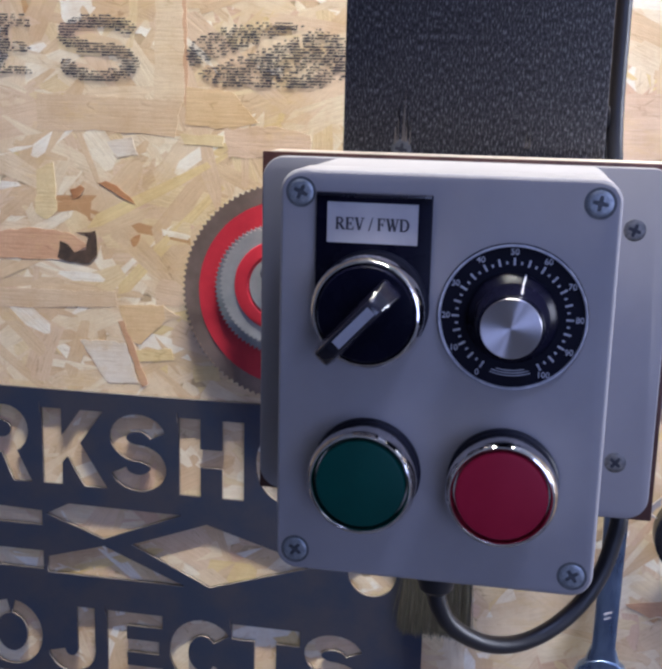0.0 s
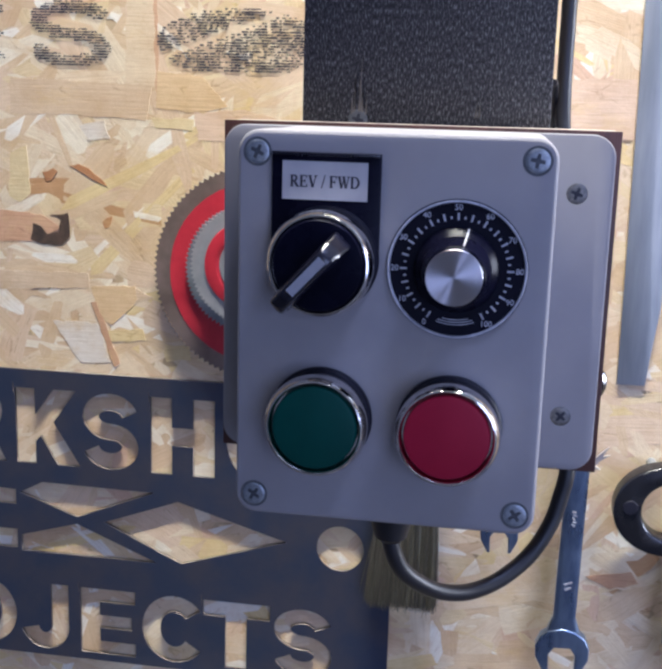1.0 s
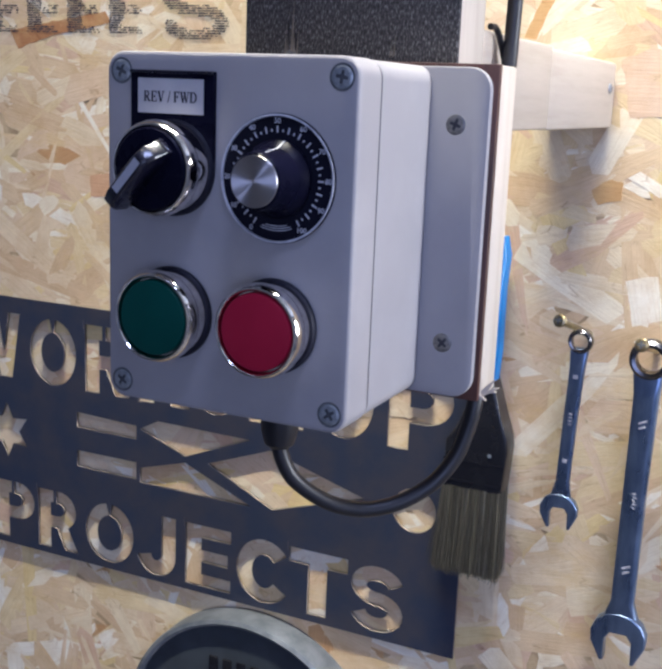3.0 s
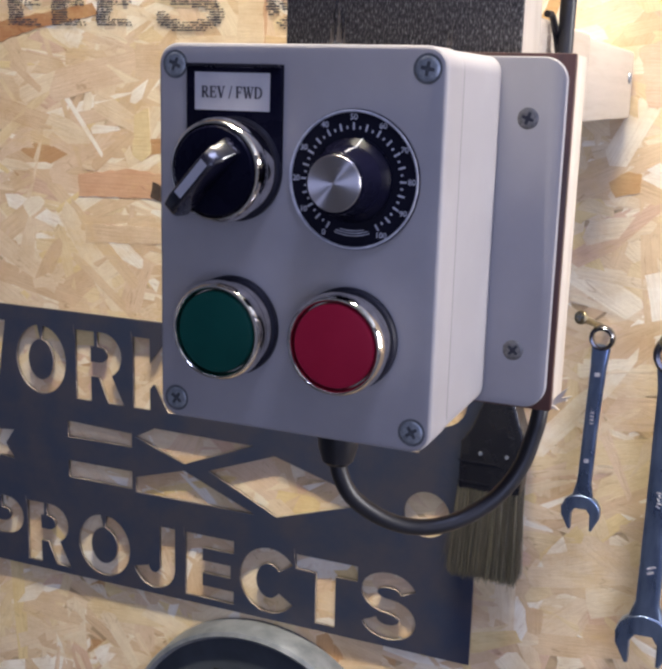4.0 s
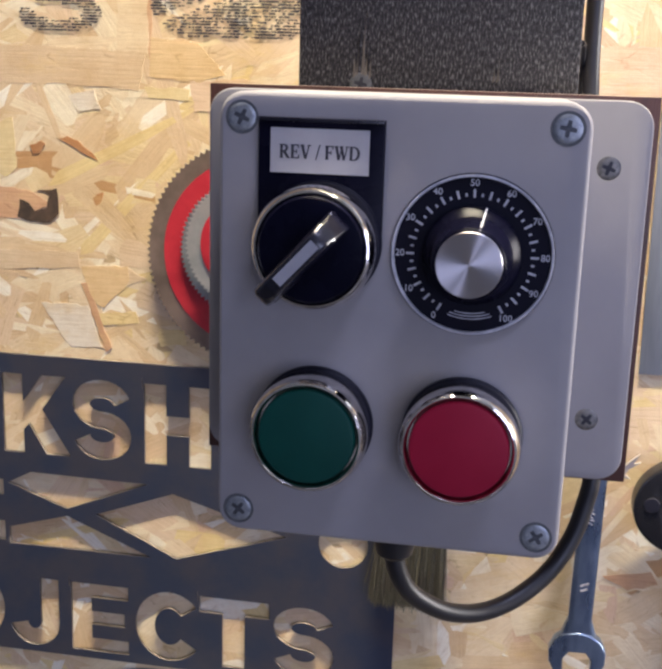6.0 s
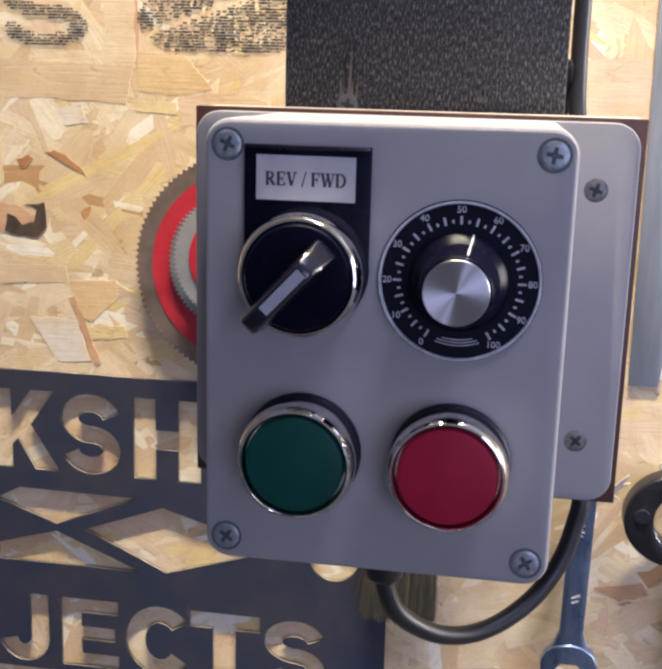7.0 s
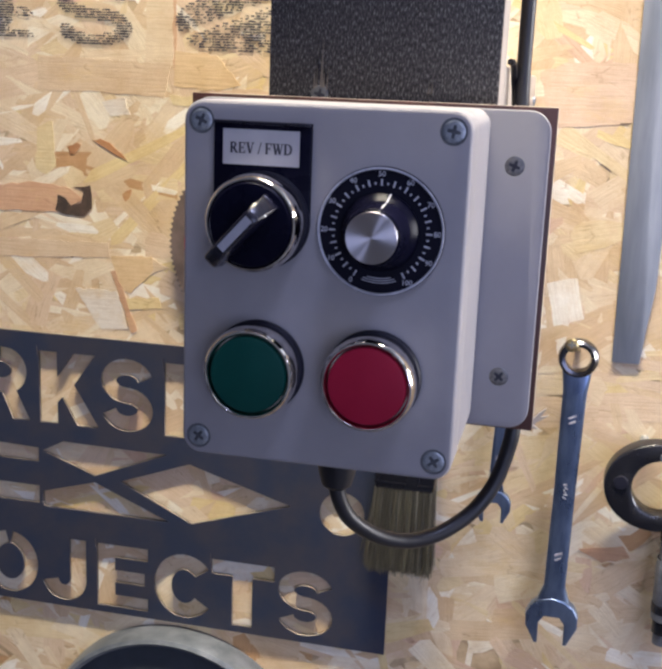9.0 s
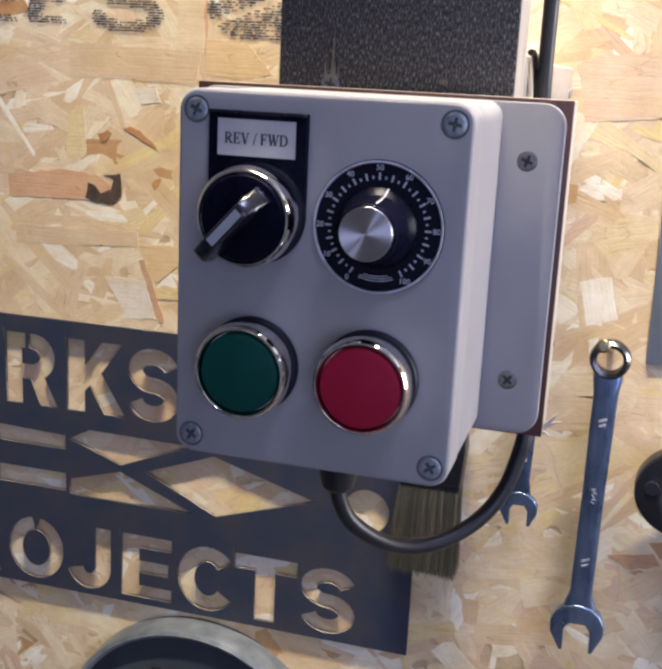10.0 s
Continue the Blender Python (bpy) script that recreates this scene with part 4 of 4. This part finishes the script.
# ---- wrenches ----
def wrench(name, ring_r, bore, reach, width, jaw_r, gap, tilt, label, at):
    """Ring end at the origin, jaw end hanging below; faces -y."""
    w = thing(name, at, label, "wrench", "wrenches on the wall")
    th = ring_r * 0.42
    prof = [(bore, -th), (bore + (ring_r - bore) * 0.45, -th * 1.12), (ring_r * 0.94, -th * 0.8), (ring_r, 0), (ring_r * 0.94, th * 0.8), (bore + 0.0005, th), (bore, th * 0.8), (bore, -th)]
    part("ring_end", lathe(prof, 12 * 4), M["chrome_blue"], w, "polished ring end")
    top, bot, c = -ring_r * 0.80, -reach + jaw_r * 0.75, width / 2
    path = [(-c * 1.25, top + 0.002), (-c * 1.02, top - 0.012), (-c * 0.92, (top + bot) / 2), (-c * 0.95, bot + 0.010), (-c * 1.5, bot - 0.002), (c * 1.5, bot - 0.002), (c * 0.95, bot + 0.010), (c * 0.92, (top + bot) / 2), (c * 1.02, top - 0.012), (c * 1.25, top + 0.002)]
    part("shank", prism(path, -th * 0.66, th * 0.62, th * 0.58, 4), M["wrench_steel"], w, "satin blue-grey shank")
    jaw = []
    g, deep = gap / 2, jaw_r * 0.30
    for a, r in ((-58, 1.15), (-45, 1.03), (-15, 1.0), (10, 1.0), (35, 0.98), (60, 0.95), (90, 0.92), (120, 0.95), (145, 0.98), (170, 1.0), (195, 1.0), (225, 1.03), (238, 1.15)):
        jaw.append((jaw_r * r * math.cos(radians(a)), jaw_r * r * math.sin(radians(a))))
    jaw += [(-g, -jaw_r * 0.96), (-g, -deep * 0.4), (-g * 0.6, deep * 0.5), (g * 0.6, deep * 0.5), (g, -deep * 0.4), (g, -jaw_r * 0.96)]
    mesh_part("jaw", filled([jaw], -th * 0.85, th * 0.85, "jaw", 0.0009), M["wrench_steel"], w, "open jaw", pose(0, 0, -reach, 0, tilt, 0))
    return w


M["chrome_blue"] = surface("chrome_blue", (0.17, 0.165, 0.17), (0.10, 0.10, 0.11), 0.26, 1.0, 120, bump=0.03, spread=0.05)
w1 = wrench("wrench", 0.0125, 0.0079, 0.178, 0.0146, 0.0172, 0.0165, -2, "large satin blue-grey combination wrench hung on a screw", wall_at(0.0842, -0.0985, 0.0300) @ pose(0, 0, 0, 0, 0.6, 0))
for z, k in ((-0.040, 0), (-0.133, 1)):
    for dz, l in ((0.0022, 0.0052), (-0.0012, 0.0042)):
        part("size_mark", moved(block(-l / 2, l / 2, -0.0040, -0.00365, -0.0006, 0.0006), pose(0.0002, 0, z + dz, 0, -25, 0)), M["white_ink"], w1, "worn white stamped mark", smooth=0)
for k in range(5):
    part("maker_mark", moved(block(-0.0013, 0.0013, -0.0039, -0.00365, -0.0004, 0.0004), pose(0.0008 * (k % 2), 0, -0.083 - 0.0022 * k, 0, 30 * (k % 3), 0)), M["white_ink"], w1, "faint stamped mark", smooth=0)
w2 = wrench("wrench", 0.0077, 0.0050, 0.109, 0.0090, 0.0120, 0.0112, -4, "small satin blue-grey combination wrench hung on a screw", wall_at(0.0425, -0.0930, 0.0300) @ pose(0, 0, 0, 0, 2.2, 0))
for z in (-0.022, -0.076):
    part("size_mark", block(-0.0014, 0.0014, -0.0026, -0.0023, z - 0.0012, z + 0.0012), M["white_ink"], w2, "worn white stamped mark", smooth=0)
for k in range(4):
    part("maker_mark", block(-0.0010, 0.0010, -0.0026, -0.0023, -0.046 - 0.0022 * k, -0.0452 - 0.0022 * k), M["white_ink"], w2, "faint stamped mark", smooth=0)
M["brass"] = surface("brass", (0.40, 0.34, 0.20), (0.26, 0.21, 0.12), 0.35, 1.0, 400, bump=0.1)
# the screws lean upwards, their heads out from the wall
for u, v, out, rx, rz in ((0.0796, -0.0890, 0.038, -16, -6), (0.0307, -0.0805, 0.038, -19, -16)):
    tagged(cross_screw("wall_screw", 0.0042, 0.0020, None, wall_at(u, v, out) @ pose(0, 0, 0, rx, 0, rz), M["brass"], "", 0.045), "long brassy screw that carries a wrench", "screw", "screws in the wall")

# ---- steel rule ----
rule = thing("steel_rule", wall_at(0.1150, -0.1060, 0.0026) @ pose(0, 0, 0, 0, -0.6, 0), "plain grey steel blade that widens upwards, flat on the wall", "ruler")
part("blade", prism([(-0.0096, 0), (0.0074, 0), (0.0100, 0.024), (0.0134, 0.050), (0.0153, 0.130), (0.0190, 0.42), (-0.0096, 0.42)], 0.0, 0.0012, 0.0003), M["rule_steel"], rule)
part("backing", block(-0.004, 0.004, 0.0012, 0.0024, 0.36, 0.37), M["zinc"], rule, smooth=0)

# ---- micrometer ----
mic = thing("micrometer", wall_at(0.1410, -0.1800, 0.0200), "black C-shaped micrometer with a grey barrel, hung on the wall", "micrometer")
outer, inner = arc(-0.0012, 0, 0.0327, 0.0293, 20, 300, 44), arc(0.0015, 0, 0.0178, 0.0180, 300, 20, 44)
part("frame", prism(outer + inner, -0.0065, 0.0065, 0.0022, 3), M["tool_black"], mic, "glossy black frame")
part("insulating_pad", moved(lathe([(0.0, -0.0009), (0.0042, -0.0009), (0.0046, 0.0), (0.0, 0.0)], 28), pose(-0.0235, -0.0066, 0.002)), M["seal_rubber"], mic)
part("anvil", moved(lathe([(0.0, -0.0014), (0.0030, -0.0014), (0.0036, -0.0002), (0.0, 0.0)], 24), pose(0.0022, -0.0066, 0.0212)), M["zinc"], mic)
part("barrel", moved(lathe([(0.0, -0.030), (0.0052, -0.030), (0.0052, 0.0), (0.0074, 0.0), (0.0076, 0.004), (0.0076, 0.018)], 32), Matrix.Translation((0.0130, 0, -0.030)) @ Matrix.Rotation(radians(-90), 4, "X")), M["satin_grey"], mic, "grey barrel")
tube_pts = [(0.0085, 0.018), (0.0088, 0.022), (0.0088, 0.048), (0.0080, 0.050), (0.0080, 0.054), (0.0088, 0.055), (0.0088, 0.060), (0.0060, 0.062), (0.0060, 0.078), (0.0, 0.079)]
part("thimble", moved(lathe(tube_pts, 32), Matrix.Translation((0.0130, 0, -0.030)) @ Matrix.Rotation(radians(-90), 4, "X")), M["satin_grey"], mic, "grey knurled thimble")
for y0, y1, r in ((-0.003, 0.006, 0.0078), (0.049, 0.055, 0.0086), (0.0615, 0.070, 0.0068)):
    part("band", moved(lathe([(r, y0), (r + 0.0004, y0 + 0.0005), (r + 0.0004, y1), (r, y1 + 0.0003)], 32), Matrix.Translation((0.0130, 0, -0.030)) @ Matrix.Rotation(radians(-90), 4, "X")), M["tool_black"], mic, "black band")
part("hook", lathe([(0.0, 0.0063), (0.003, 0.0063), (0.003, 0.0198), (0.0, 0.0198)], 12), M["zinc"], mic, at=pose(-0.010, 0, 0.024))

# ---- paint brush ----
brush = thing("paint_brush", wall_at(-0.0200, -0.1380, 0.0140), "worn paint brush, blue handle, black collar and stiff bristles", "paint brush")
hand = [(-0.006, 0.030), (-0.0075, 0.050), (-0.0072, 0.090), (-0.0085, 0.112), (-0.006, 0.124), (0.006, 0.124), (0.0085, 0.112), (0.0072, 0.090), (0.0075, 0.050), (0.006, 0.030)]
part("handle", prism([(x + 0.0015, z - 0.022) for x, z in hand], -0.0060, 0.0060, 0.003, 3), M["blue_paint"], brush, "bright blue handle")
collar = [(-0.0058, 0.012), (-0.0080, -0.006), (-0.0150, -0.024), (-0.0215, -0.034), (-0.0220, -0.066), (0.0182, -0.066), (0.0205, -0.036), (0.0195, -0.028), (0.0155, -0.016), (0.0066, 0.012)]
part("collar", prism(collar, -0.0085, 0.0085, 0.002, 3), M["tool_black"], brush, "black collar")
for z in (-0.046, -0.060):
    part("groove", block(-0.0221, 0.0186, -0.0089, -0.0083, z - 0.0006, z + 0.0006), M["tool_black"], brush, smooth=0)
for x in (-0.008, 0.009):
    part("nail", moved(lathe([(0.0, -0.0008), (0.0012, -0.0006), (0.0014, 0.0)], 12), pose(x, -0.0085, -0.040)), M["zinc"], brush)
rng = random.Random(11)
bm = bmesh.new()
for k in range(6000):
    x, y = rng.uniform(-0.0220, 0.0184), rng.uniform(-0.0085, 0.0085)
    spread = 1.10 + rng.gauss(0, 0.04)
    end = Vector((x * spread - 0.0016 + rng.gauss(0, 0.0008), y * 1.05 + rng.gauss(0, 0.0006), -0.1240 + rng.gauss(0, 0.0018)))
    if rng.random() < 0.006:
        end += Vector((-0.006, -0.001, 0.004))
    top, w = Vector((x, y, -0.064)), rng.uniform(0.00010, 0.00022)
    a = rng.uniform(0, math.pi)
    o1, o2 = Vector((math.cos(a), math.sin(a), 0)) * w, Vector((-math.sin(a), math.cos(a), 0)) * w
    v = [bm.verts.new(q) for q in (top + o1, top - o1 * 0.5 + o2, top - o1 * 0.5 - o2)] + [bm.verts.new(q) for q in (end + o1 * 0.6, end - o1 * 0.3 + o2 * 0.6, end - o1 * 0.3 - o2 * 0.6)]
    for i in range(3):
        j = (i + 1) % 3
        bm.faces.new((v[i], v[j], v[3 + j], v[3 + i]))
m_b, nt, bs = nodes_of("bristle_hair")
geo = nt.nodes.new("ShaderNodeNewGeometry")
nt.links.new(ramp(nt, geo.outputs["Random Per Island"], [(0.0, (0.04, 0.036, 0.026)), (0.5, (0.10, 0.088, 0.056)), (0.95, (0.15, 0.135, 0.088)), (1.0, (0.30, 0.28, 0.20))]), bs.inputs["Base Color"])
bs.inputs["Roughness"].default_value = 0.55
tagged(part("bristles", bm, m_b, brush, "stiff olive-brown bristles", smooth=0), kind="stuff")
part("hook", lathe([(0.0, 0.004), (0.002, 0.004), (0.002, 0.0139), (0.0, 0.0139)], 10), M["zinc"], brush, at=pose(0.0015, 0, 0.092))

# ---- round tin below the sign ----
M["tin_rim"] = surface("tin_rim", (0.19, 0.205, 0.235), (0.12, 0.135, 0.16), 0.42, 0.55, 60, bump=0.05)
M["tin_black"] = surface("tin_black", (0.046, 0.054, 0.066), (0.034, 0.040, 0.050), 0.35, 0.1, 40, bump=0.05)
tin = thing("round_tin", wall_at(-0.1900, -0.4480, 0.0), "black round tin lid with a bright rim, on the wall", "tin")
part("lid", lathe([(0.0, -0.0215), (0.050, -0.0215), (0.090, -0.0200), (0.1000, -0.0190)], 96), M["tin_black"], tin, "glossy black face")
part("rim", lathe([(0.0998, -0.0185), (0.1005, -0.0225), (0.1030, -0.0245), (0.1055, -0.0225), (0.1065, -0.0180), (0.1065, -0.0005), (0.0, -0.0005)], 96), M["tin_rim"], tin, "bright grey rim")
for k in range(5):
    part("raised_bar", block(-0.030 + 0.012 * k, -0.022 + 0.012 * k, -0.0228, -0.0214, 0.058, 0.072, 0.0006), M["tool_black"], tin, "raised embossed mark", smooth=0)
